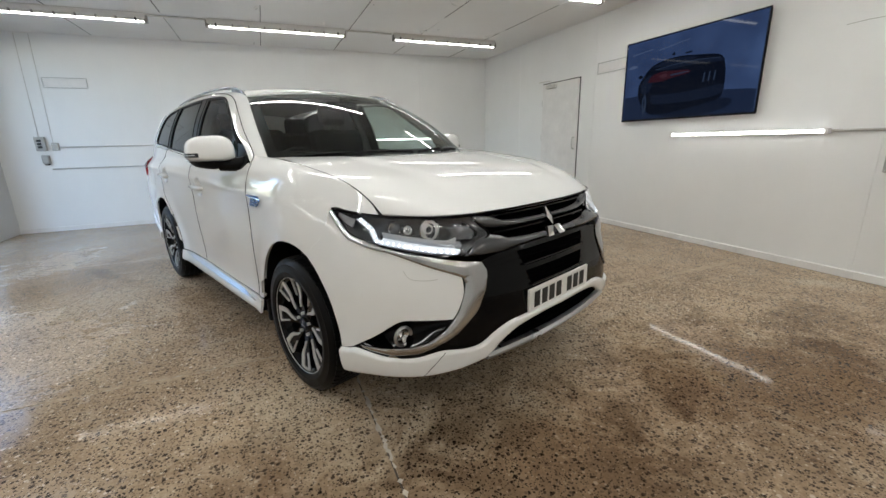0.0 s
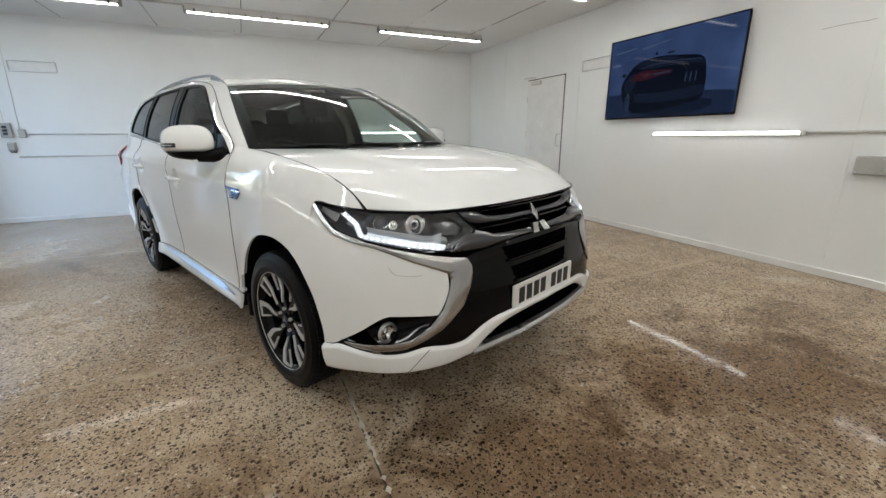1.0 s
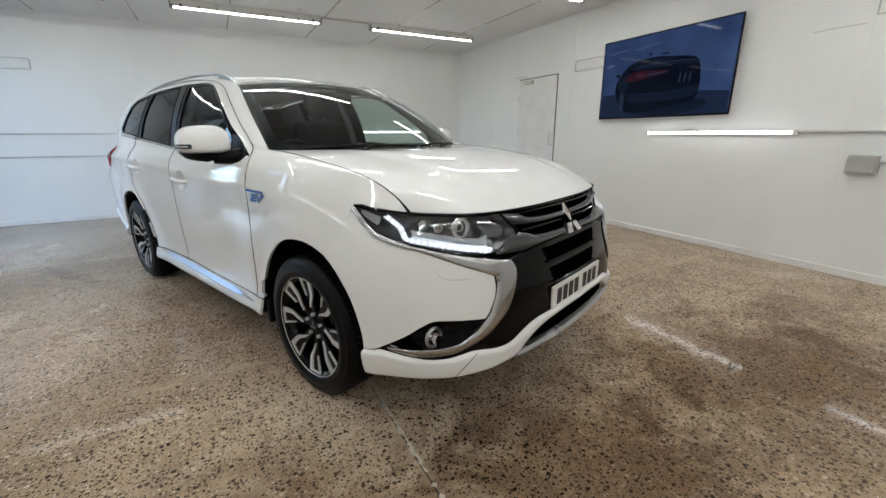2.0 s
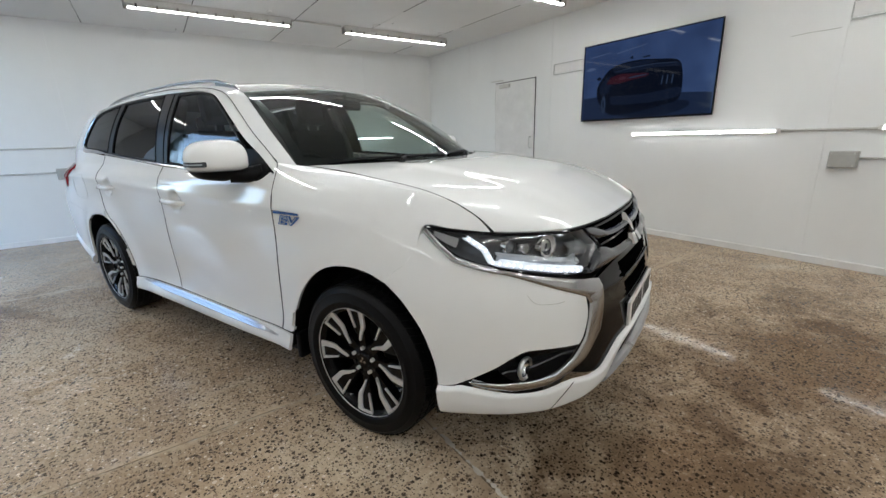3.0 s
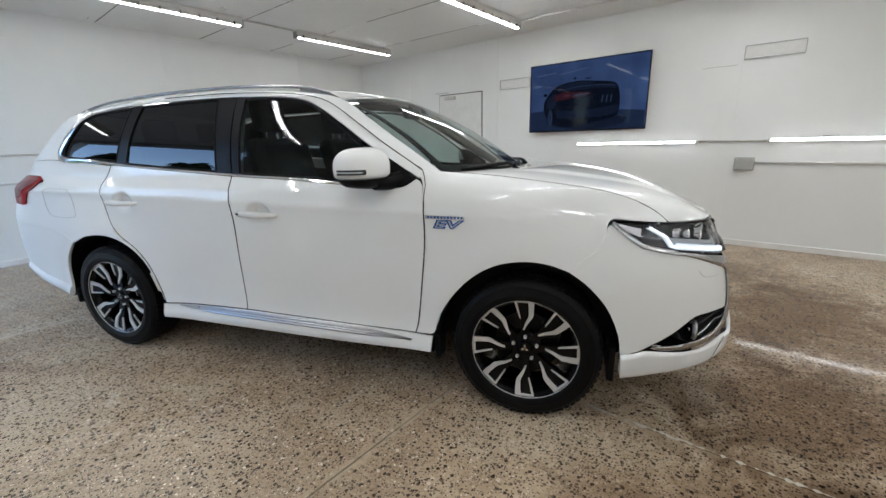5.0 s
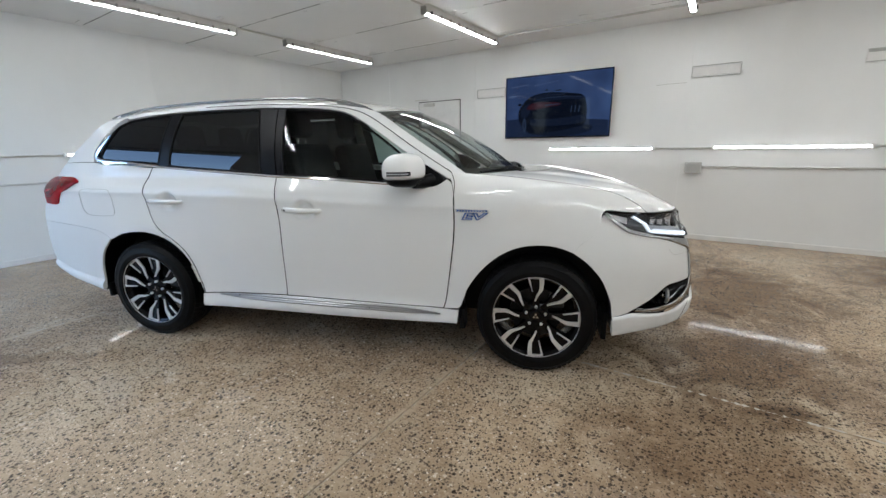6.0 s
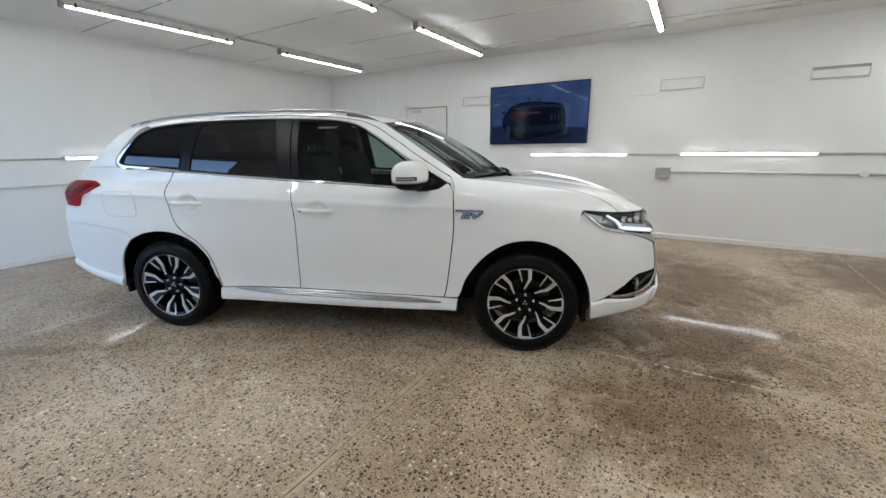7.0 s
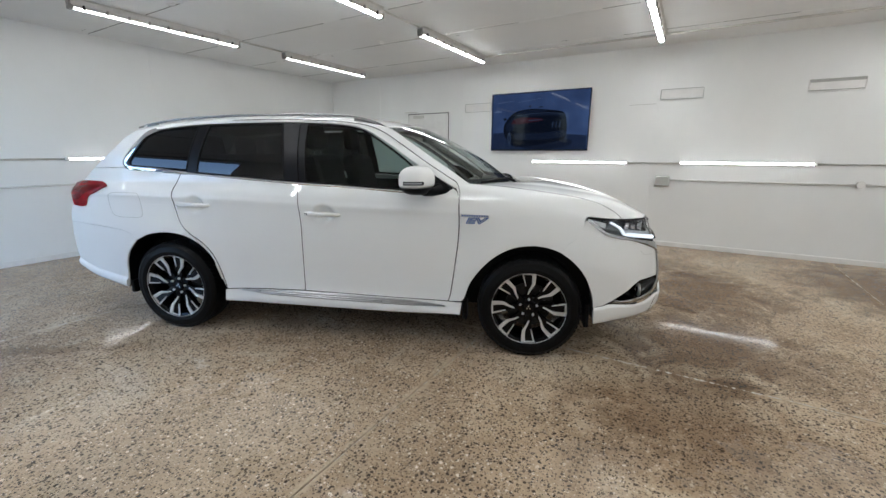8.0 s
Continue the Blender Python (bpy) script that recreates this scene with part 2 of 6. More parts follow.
# ---- mesh helpers ----
def part(name, bm, material, parent=None, label="", smooth=False):
    me = bpy.data.meshes.new(name)
    bm.to_mesh(me)
    bm.free()
    if smooth:
        for p in me.polygons:
            p.use_smooth = True
    mats = material if isinstance(material, (list, tuple)) else [material]
    for mt in mats:
        me.materials.append(mt)
    ob = new(name, me)
    ob.parent = parent
    if label:
        ob["label"] = label
    return ob


def box(x0, y0, z0, x1, y1, z1, bevel=0.0, bm=None, segments=2):
    bm = bm or bmesh.new()
    made = bmesh.ops.create_cube(bm, size=1.0)
    vs = made["verts"]
    for v in vs:
        v.co = Vector(((x0 + x1) / 2 + v.co.x * (x1 - x0), (y0 + y1) / 2 + v.co.y * (y1 - y0), (z0 + z1) / 2 + v.co.z * (z1 - z0)))
    if bevel:
        es = list({e for v in vs for e in v.link_edges})
        bmesh.ops.bevel(bm, geom=es, offset=bevel, segments=segments, profile=0.5, affect="EDGES")
    return bm


def tube(points, radius, segments=10, bm=None, closed=False, cap=True):
    """A round tube along points; radius may be one number or one for each point."""
    bm = bm or bmesh.new()
    pts = [Vector(p) for p in points]
    n = len(pts)
    rings = []
    up = Vector((0, 0, 1))
    for i, p in enumerate(pts):
        a = pts[i - 1] if (i or closed) else p
        c = pts[(i + 1) % n] if (i < n - 1 or closed) else p
        d = (c - a).normalized()
        side = d.cross(up)
        if side.length < 0.1:
            side = d.cross(Vector((1, 0, 0)))
        side.normalize()
        top = side.cross(d)
        r = radius[i] if isinstance(radius, (list, tuple)) else radius
        rings.append([bm.verts.new(p + (side * math.cos(q) + top * math.sin(q)) * r) for q in (2 * math.pi * k / segments for k in range(segments))])
    for i in range(n if closed else n - 1):
        a, c = rings[i], rings[(i + 1) % n]
        for k in range(segments):
            bm.faces.new((a[k], a[(k + 1) % segments], c[(k + 1) % segments], c[k]))
    if cap and not closed:
        bm.faces.new(rings[0][::-1])
        bm.faces.new(rings[-1])
    bmesh.ops.recalc_face_normals(bm, faces=bm.faces)
    return bm


def empty(name, m=None, label="", category="", group="", kind=""):
    ob = new(name)
    if m is not None:
        ob.matrix_world = m
    return tagged(ob, label, category, group, kind)


# ---- the room ----
XW, XE, YS, YN, ZC = -8.03, 4.6, -3.45, 4.44, 2.78
T = 0.2
OPEN_W, OPEN_E, OPEN_H = -7.3, -4.95, 2.70
FZ = -0.015  # the floor's face

floor = part("floor", box(XW - T, YS - T, -0.14, XE + T, YN + T, FZ - 0.012), M_JOINT)
tagged(floor, "polished brown-grey concrete floor with exposed aggregate", "floor", kind="structure")

ceiling_bm = bmesh.new()
edges_y = [YS, -3.1, -2.05, -0.93, 0.20, 1.39, 2.48, 3.61, YN]
for a, c in zip(edges_y, edges_y[1:]):
    box(XW - T, a + 0.004, ZC, XE + T, c - 0.004, ZC + 0.05, 0.002, ceiling_bm, 1)
box(XW - T, YS - T, ZC + 0.012, XE + T, YN + T, ZC + 0.16, bm=ceiling_bm)
# dark open stretches of the joints, sagging edges and old filler between them
joint_rng = random.Random(3)
whole = len(ceiling_bm.faces)
for y in edges_y[1:-1]:
    x = XW + 0.05
    while x < XE:
        run = joint_rng.uniform(0.15, 0.9)
        if joint_rng.random() < 0.68:
            w = joint_rng.uniform(0.0018, 0.0052)
            dy = joint_rng.uniform(-0.003, 0.003)
            box(x, y + dy - w, ZC - 0.0012, min(XE, x + run), y + dy + w, ZC + 0.006, bm=ceiling_bm)
        x += run * joint_rng.uniform(1.0, 1.35)
for x, y, a, b in ((-7.9, 0.10, 0.30, 0.012), (-6.2, 2.62, 0.10, 0.02), (-4.0, 2.6, 0.16, 0.015), (-4.35, 2.30, 0.012, 0.14), (-5.4, 1.45, 0.12, 0.012), (-2.9, 3.52, 0.25, 0.01)):
    box(x, y, ZC - 0.001, x + a * 0.4, y + b * 0.3, ZC + 0.004, bm=ceiling_bm)
for f in list(ceiling_bm.faces)[whole:]:
    f.material_index = 1
tagged(part("ceiling", ceiling_bm, [M_CEIL, M_DARKGAP]), "white painted panel ceiling with open joints", "ceiling", kind="structure")

wall_n = part("wall_north", box(XW - T, YN, FZ - 0.012, XE + T, YN + T, ZC + 0.1), M_WALL)
tagged(wall_n, "white painted panel wall with faint scuffs", "wall", kind="structure")
wall_w = part("wall_west", box(XW - T, YS - T, FZ - 0.012, XW, YN, ZC + 0.1), M_WALL)
tagged(wall_w, "white painted panel wall with faint scuffs", "wall", kind="structure")
# east wall is unseen: closes the room, set near to bounce light onto the car
wall_e = part("wall_east", box(XE, YS - T, FZ - 0.012, XE + T, YN, ZC + 0.1), M_WALL)
tagged(wall_e, "plain white painted wall", "wall", kind="structure")
bm = box(XW, YS - T, FZ - 0.012, OPEN_W, YS, ZC + 0.1)
box(OPEN_E, YS - T, FZ - 0.012, XE, YS, ZC + 0.1, bm=bm)
box(OPEN_W, YS - T, OPEN_H, OPEN_E, YS, ZC + 0.1, bm=bm)
tagged(part("wall_south", bm, M_GREYWALL), "plain grey wall with a wide open vehicle doorway", "wall", kind="structure")

# low skirting along the seen walls
bm = box(XW + 0.02, YN - 0.02, FZ, XE, YN + 0.002, 0.050, 0.004)
tagged(part("baseboard", bm, M_TRIM), "low white painted skirting board", "baseboard", kind="structure")
bm = box(XW - 0.002, YS, FZ, XW + 0.02, YN - 0.022, 0.050, 0.004)
tagged(part("baseboard", bm, M_TRIM), "low white painted skirting board", "baseboard", kind="structure")

# panel seams in the walls: thin raised cover strips
def seam(x0, y0, x1, y1, z0, z1):
    tagged(part("trim", box(x0, y0, z0, x1, y1, z1, 0.001, segments=1), M_WALL), "thin white panel cover strip", "trim", kind="structure")


for x in (-6.75, -4.87, -1.72):
    seam(x - 0.02, YN - 0.004, x + 0.02, YN + 0.001, 0.08, ZC)
for y in (-1.35, 0.9, 3.0):
    seam(XW - 0.001, y - 0.02, XW + 0.004, y + 0.02, 0.07, ZC)

# outside the doorway
outside = part("ground", box(-60, -80, -0.16, 60, YS - T, -0.03), painted("yard_asphalt", (0.075, 0.073, 0.070), 0.85, 0.3, 1.2, relief=0.3))
tagged(outside, "worn grey asphalt yard outside the doorway", "ground", kind="structure")


# ---- lamps ----
def ceiling_lamp(length, tube_material):
    lamp = empty("ceiling_lamp", label="grey ceiling batten lamp with a lit white tube", category="lamp", group="ceiling lamps")
    h = length / 2
    bm = box(-0.042, -h, -0.062, 0.042, h, 0.0, 0.006)
    box(-0.062, -h + 0.01, -0.010, 0.062, h - 0.01, 0.0, 0.003, bm)
    part("batten", bm, M_FITTING, lamp)
    part("tube_holder", box(-0.032, -h + 0.015, -0.084, 0.032, h - 0.015, -0.062, 0.004), M_FITTING, lamp, "grey tube holder")
    for k in range(9):
        y = -h + 0.10 + k * (length - 0.20) / 8
        part("clip", box(-0.047, y - 0.010, -0.092, 0.047, y + 0.010, -0.052, 0.004), M_BLACKPLASTIC if k in (0, 8) else M_CLIP, lamp, "dark spring clip")
    bm = bmesh.new()
    rows = [[bm.verts.new((0.027 * math.cos(a), y, -0.085 + 0.014 * math.sin(a))) for a in (radians(180 + 18 * k) for k in range(11))] for y in (-h + 0.02, h - 0.02)]
    for k in range(10):
        bm.faces.new((rows[0][k], rows[1][k], rows[1][k + 1], rows[0][k + 1]))
    bm.faces.new((rows[0][0], rows[0][10], rows[1][10], rows[1][0]))
    bmesh.ops.recalc_face_normals(bm, faces=bm.faces)
    part("tube", bm, tube_material, lamp, "lit white diffuser")
    for s in (-1, 1):
        part("end_cap", box(-0.033, s * h - 0.020, -0.104, 0.033, s * h + 0.020, -0.02, 0.008), M_CLIP, lamp, "grey end cap")
    return lamp


# the last row is unseen, added at the same spacing to brighten the north wall
LAMP_X = (-6.60, -4.17, -1.71, 0.74, 3.19)
LAMP_Y = ((-2.85, -1.12), (-0.43, 1.31), (2.03, 3.85))
for row_x, tube_material in ((LAMP_X[:1], M_WESTLAMP), (LAMP_X[1:], M_LAMP)):
    first = None
    for x in row_x:
        for y0, y1 in LAMP_Y:
            m = pose(x, (y0 + y1) / 2, ZC)
            if first is None:
                first = ceiling_lamp(1.76, tube_material)
                first.matrix_basis = m
            else:
                copy_thing(first, m)


def conduit(points, label="thin white plastic conduit", r=0.011):
    tagged(part("conduit", tube(points, r, 8), M_CONDUIT, smooth=True), label, "conduit")


for x in LAMP_X[:3]:
    for y0, y1 in ((-1.12, -0.43), (1.31, 2.03)):
        conduit([(x, y0, ZC - 0.012), (x, y1, ZC - 0.012)], "thin white conduit between two ceiling lamps")
conduit([(LAMP_X[1] + 0.05, 3.80, ZC - 0.012), (XE, 3.80, ZC - 0.012)], "long white conduit under the ceiling", 0.014)


def strip_lamp(name_label):
    lamp = empty("wall_lamp", label=name_label, category="lamp", group="wall strip lamps")
    bm = bmesh.new()
    rows = [[bm.verts.new((x, -0.031 + 0.013 * math.sin(a), 0.013 * math.cos(a))) for a in (radians(180 + 18 * k) for k in range(11))] for x in (-0.72, 0.72)]
    for k in range(10):
        bm.faces.new((rows[0][k], rows[1][k], rows[1][k + 1], rows[0][k + 1]))
    bm.faces.new((rows[0][0], rows[0][10], rows[1][10], rows[1][0]))
    bmesh.ops.recalc_face_normals(bm, faces=bm.faces)
    part("tube", bm, M_STRIP, lamp, "lit white diffuser")
    part("back_plate", box(-0.73, -0.030, -0.019, 0.73, -0.003, 0.019, 0.004), M_TRIM, lamp)
    for s in (-1, 1):
        part("end_cap", box(s * 0.735 - 0.014, -0.07, -0.024, s * 0.735 + 0.014, -0.003, 0.024, 0.006), M_TRIM, lamp)
    part("cable_clip", box(-0.3, -0.03, 0.021, -0.17, -0.004, 0.036, 0.004), M_GREYPLASTIC, lamp)
    return lamp


strip = strip_lamp("slim white tube lamp fixed along the wall, lit")
strip.matrix_basis = pose(-2.775, YN, 1.19)
copy_thing(strip, pose(-0.62, YN, 1.20))
copy_thing(strip, pose(XW, 0.48, 1.235, 0, 0, 90))
copy_thing(strip, pose(XW, 2.75, 1.235, 0, 0, 90))
# both unseen: first inferred from a reflection on the wing, second added as fill
copy_thing(strip, pose(-1.5, YS, 1.2, 0, 0, 180))
copy_thing(strip, pose(-3.65, YS, 1.2, 0, 0, 180))
# wall conduits
conduit([(-2.03, YN - 0.014, 1.195), (-1.37, YN - 0.014, 1.195)], "white conduit between two wall lamps")
conduit([(0.13, YN - 0.014, 1.205), (XE, YN - 0.014, 1.215)], "white conduit along the wall")
conduit([(-1.46, YN - 0.014, 0.953), (0.53, YN - 0.014, 0.962)], "white conduit from a grey junction box")
conduit([(0.6, YN - 0.014, 0.965), (XE, YN - 0.014, 0.972)], "white conduit from a round junction box")
conduit([(XW + 0.014, -2.73, 1.228), (XW + 0.014, -0.27, 1.233)], "white conduit along the wall to a strip lamp")
conduit([(XW + 0.014, -2.88, 0.918), (XW + 0.014, 4.2, 0.905)], "long white conduit low along the wall")
conduit([(XW + 0.014, 1.22, 1.235), (XW + 0.014, 2.0, 1.235)], "white conduit between two wall lamps")
conduit([(XW + 0.012, -2.93, 2.76), (XW + 0.012, -2.95, 1.38)], "thin white cable running down the wall", 0.0035)
conduit([(XW + 0.012, -2.77, 2.76), (XW + 0.012, -2.80, 1.30)], "thin white cable running down the wall", 0.0035)


# ---- wall things ----
def junction_box(m, w, h, d, label):
    b = empty("junction_box", m, label, "electrical box")
    part("body", box(-w / 2, -d * 0.6, -h / 2, w / 2, -0.002, h / 2, 0.006), M_GREYPLASTIC, b)
    part("lid", box(-w / 2 + 0.004, -d, -h / 2 + 0.004, w / 2 - 0.004, -d * 0.62, h / 2 - 0.004, 0.008), M_GREYPLASTIC, b)
    for sx in (-1, 1):
        for sz in (-1, 1):
            part("screw", tube([(sx * (w / 2 - 0.02), -d - 0.003, sz * (h / 2 - 0.02)), (sx * (w / 2 - 0.02), -d + 0.004, sz * (h / 2 - 0.02))], 0.006, 8), M_STEEL, b)
    return b


junction_box(pose(-1.545, YN, 0.94), 0.19, 0.145, 0.075, "grey plastic junction box on the white wall")
junction_box(pose(XW, -1.46, 0.893, 0, 0, 90), 0.19, 0.145, 0.075, "grey plastic junction box on a low conduit")
junction_box(pose(XW, -2.78, 1.237, 0, 0, 90), 0.085, 0.11, 0.05, "small grey junction box beside a switch panel")
jb = empty("junction_box", pose(0.565, YN, 0.966), "round white conduit box on the wall", "electrical box")
part("body", tube([(0, -0.002, 0), (0, -0.04, 0)], 0.042, 20), M_CONDUIT, jb)
part("lid", tube([(0, -0.041, 0), (0, -0.05, 0)], 0.037, 20), M_TRIM, jb)
panel = empty("switch_box", pose(XW, -2.937, 1.28, 0, 0, 90), "grey wall switch box with black buttons", "switch")
part("body", box(-0.06, -0.06, -0.1, 0.06, -0.002, 0.1, 0.008), M_GREYPLASTIC, panel)
for z in (0.045, 0.0, -0.045):
    part("button", box(-0.028, -0.075, z - 0.016, 0.02, -0.058, z + 0.016, 0.005), M_BLACKPLASTIC, panel, "black push button")
sock = empty("socket_box", pose(XW, -2.92, 1.06, 0, 0, 90), "grey weatherproof socket with a lid", "socket")
part("body", box(-0.045, -0.05, -0.065, 0.045, -0.002, 0.06, 0.01), M_GREYPLASTIC, sock)
part("lid", box(-0.04, -0.068, -0.055, 0.04, -0.049, 0.05, 0.012), M_GREYPLASTIC, sock)
for x in (-0.02, 0.005, 0.025):
    part("gland", tube([(x, -0.03, -0.064), (x, -0.03, -0.085)], 0.008, 8), M_BLACKPLASTIC, sock)


def wall_vent(w, h, label, open_top):
    v = empty("wall_hatch", label=label, category="wall hatch", group="white wall hatches")
    part("back", box(-w / 2, -0.004, -h / 2, w / 2, -0.001, h / 2), M_GREYPLASTIC if open_top else M_WALL, v)
    part("rail", box(-w / 2, -0.020, h / 2 - 0.004, w / 2, -0.005, h / 2 + 0.005, 0.002), M_RAILGREY, v, "grey top rail")
    part("rail", box(-w / 2, -0.026, -h / 2 - 0.008, w / 2, -0.005, -h / 2 - 0.001, 0.002), M_TRIM if open_top else M_RAILGREY, v)
    part("flap", box(-w / 2 + 0.006, -0.014, -h / 2 + 0.012, w / 2 - 0.006, -0.005, h / 2 - (0.030 if open_top else 0.014), 0.003), M_TRIM, v)
    for s in (-1, 1):
        part("side_rail", box(s * w / 2 - 0.004, -0.018, -h / 2 + 0.004, s * w / 2 + 0.004, -0.005, h / 2 - 0.006, 0.002), M_TRIM if open_top else M_RAILGREY, v)
    return v


vent = wall_vent(0.51, 0.13, "white framed hatch set flat on the white wall", False)
vent.matrix_basis = pose(-1.435, YN, 2.132)
copy_thing(vent, pose(-4.54, YN, 2.10))
copy_thing(vent, pose(XW, -2.49, 2.128, 0, 0, 90))
vent = wall_vent(0.51, 0.13, "white framed hatch with its slot partly open", True)
vent.matrix_basis = pose(0.165, YN, 2.132)

# a hairline crack in the wall paint, and old cable hooks left on the ceiling
tagged(part("trim", tube([(-2.08, YN - 0.001, 2.010), (-1.95, YN - 0.001, 2.016), (-1.80, YN - 0.001, 2.013), (-1.70, YN - 0.001, 2.018)], 0.0025, 5), M_GREYPLASTIC), "grey hairline crack in wall paint", "trim", kind="structure")


def ceiling_hook():
    h = empty("cable_hook", label="small white cable hook on the ceiling", category="hook", group="ceiling cable hooks")
    part("base", box(-0.05, -0.014, -0.006, 0.05, 0.014, 0.0, 0.002), M_TRIM, h)
    part("hook", tube([(-0.04, 0, -0.004), (-0.03, 0, -0.022), (0.02, 0, -0.028), (0.06, 0.01, -0.02)], 0.005, 6), M_TRIM, h)
    return h


hook = ceiling_hook()
hook.matrix_basis = pose(-6.33, 2.42, ZC, 0, 0, 20)
for x, y, a in ((-6.28, 3.52, 40), (-6.35, 1.0, 10), (-5.0, 2.35, 80), (-4.03, 2.48, 130), (-5.9, 0.15, 15), (-1.5, 2.45, 60)):
    copy_thing(hook, pose(x, y, ZC, 0, 0, a))

# the flush door
DX0, DX1, DZ = -6.03, -5.145, 2.045
door = empty("door_1", pose(DX0, YN, 0), "flush white door with pull handle and closer, shut", "door", kind="structure")
DW = DX1 - DX0
part("gap", box(-0.008, -0.006, FZ, DW + 0.008, -0.001, DZ + 0.008), M_DARKGAP, door, "dark gap round the leaf")
part("leaf", box(0.003, -0.016, 0.012, DW - 0.005, -0.0065, DZ - 0.006, 0.002), M_TRIM, door)
part("handle", tube([(DW - 0.06, -0.016, 1.02), (DW - 0.06, -0.055, 1.025), (DW - 0.06, -0.062, 1.05), (DW - 0.06, -0.062, 1.16), (DW - 0.06, -0.055, 1.185), (DW - 0.06, -0.016, 1.19)], 0.009, 10), M_STEEL, door, "steel pull handle", True)
closer = part("closer", box(0.14, -0.065, DZ - 0.085, 0.36, -0.017, DZ - 0.03, 0.006), M_CONDUIT, door, "white door closer")
part("arm", tube([(0.22, -0.04, DZ - 0.03), (0.22, -0.05, DZ + 0.03), (-0.06, -0.05, DZ + 0.035)], 0.008, 8), M_CONDUIT, closer)
for z in (0.3, 1.2, 1.75):
    part("hinge", tube([(-0.002, -0.018, z - 0.05), (-0.002, -0.018, z + 0.05)], 0.007, 8), M_STEEL, door)

# ---- the car: its skin as smooth functions (x ahead, y to its left, z up, from the middle of the wheelbase) ----
def spline(points):
    """A smooth function through (x, y) points in order of x (monotone cubic)."""
    xs = [float(p[0]) for p in points]
    ys = [float(p[1]) for p in points]
    n = len(xs)
    d = [(ys[i + 1] - ys[i]) / (xs[i + 1] - xs[i]) for i in range(n - 1)]
    m = [d[0]] + [0.0 if d[i - 1] * d[i] <= 0 else 2 * d[i - 1] * d[i] / (d[i - 1] + d[i]) for i in range(1, n - 1)] + [d[-1]]

    def f(x):
        if x <= xs[0]:
            return ys[0] + m[0] * (x - xs[0])
        if x >= xs[-1]:
            return ys[-1] + m[-1] * (x - xs[-1])
        i = 0
        while x > xs[i + 1]:
            i += 1
        h = xs[i + 1] - xs[i]
        s = (x - xs[i]) / h
        return (ys[i] * (1 + 2 * s) * (1 - s) ** 2 + h * m[i] * s * (1 - s) ** 2 + ys[i + 1] * s * s * (3 - 2 * s) + h * m[i + 1] * s * s * (s - 1))
    return f


def smooth(a, b, x):
    s = min(1.0, max(0.0, (x - a) / (b - a)))
    return s * s * (3 - 2 * s)


SECTION = spline([(0.20, 0.82), (0.27, 0.852), (0.32, 0.842), (0.40, 0.836), (0.5, 0.841), (0.62, 0.851), (0.75, 0.857), (0.86, 0.8575), (0.93, 0.8593), (0.966, 0.8630), (0.974, 0.8624), (1.0, 0.8552), (1.03, 0.8465), (1.054, 0.835), (1.08, 0.817), (1.11, 0.798), (1.2, 0.776), (1.3, 0.746), (1.4, 0.705), (1.504, 0.650), (1.56, 0.618)])
HOOD_EDGE_Y = spline([(0.6, 0.75), (1.0, 0.735), (1.3, 0.738), (1.55, 0.742), (1.75, 0.735), (1.90, 0.717), (2.0, 0.69)])
HOOD_EDGE_Z = spline([(0.6, 1.17), (0.9, 1.130), (1.18, 1.108), (1.39, 1.083), (1.6, 1.053), (1.74, 1.015), (1.834, 0.968), (1.90, 0.914), (2.0, 0.85)])
BOW = spline([(0.0, 2.265), (0.2, 2.26), (0.4, 2.24), (0.5, 2.224), (0.6, 2.192), (0.66, 2.152), (0.72, 2.092), (0.775, 2.005), (0.82, 1.90), (0.845, 1.80), (0.86, 1.66), (0.866, 1.5), (0.868, 1.2)])
NOSE = spline([(0.18, -0.06), (0.26, -0.012), (0.33, 0.0), (0.42, 0.0), (0.55, -0.015), (0.69, -0.04), (0.75, -0.056), (0.80, -0.072), (0.85, -0.092), (0.885, -0.108), (0.92, -0.13), (1.0, -0.2)])
NARROW = spline([(0.3, 1.0), (0.6, 1.0), (0.7, 0.992), (0.8, 0.977), (0.92, 0.952), (1.0, 0.93), (1.1, 0.9)])
TAIL_IN = spline([(-2.4, 0.25), (-2.3, 0.17), (-2.2, 0.115), (-2.1, 0.075), (-1.95, 0.035), (-1.78, 0.012), (-1.55, 0.0), (0.0, 0.0)])


HANDLES = ((-0.055, 0.917), (-1.04, 0.957))


def front_x(y, z):
    """How far ahead the front skin stands."""
    return BOW(abs(y) / NARROW(z)) + NOSE(z)


def front_y(x, z):
    """The half width of the front skin at x, by halving."""
    lo, hi = 0.0, 0.95
    for _ in range(40):
        mid = (lo + hi) / 2
        if front_x(mid, z) > x:
            lo = mid
        else:
            hi = mid
    return lo


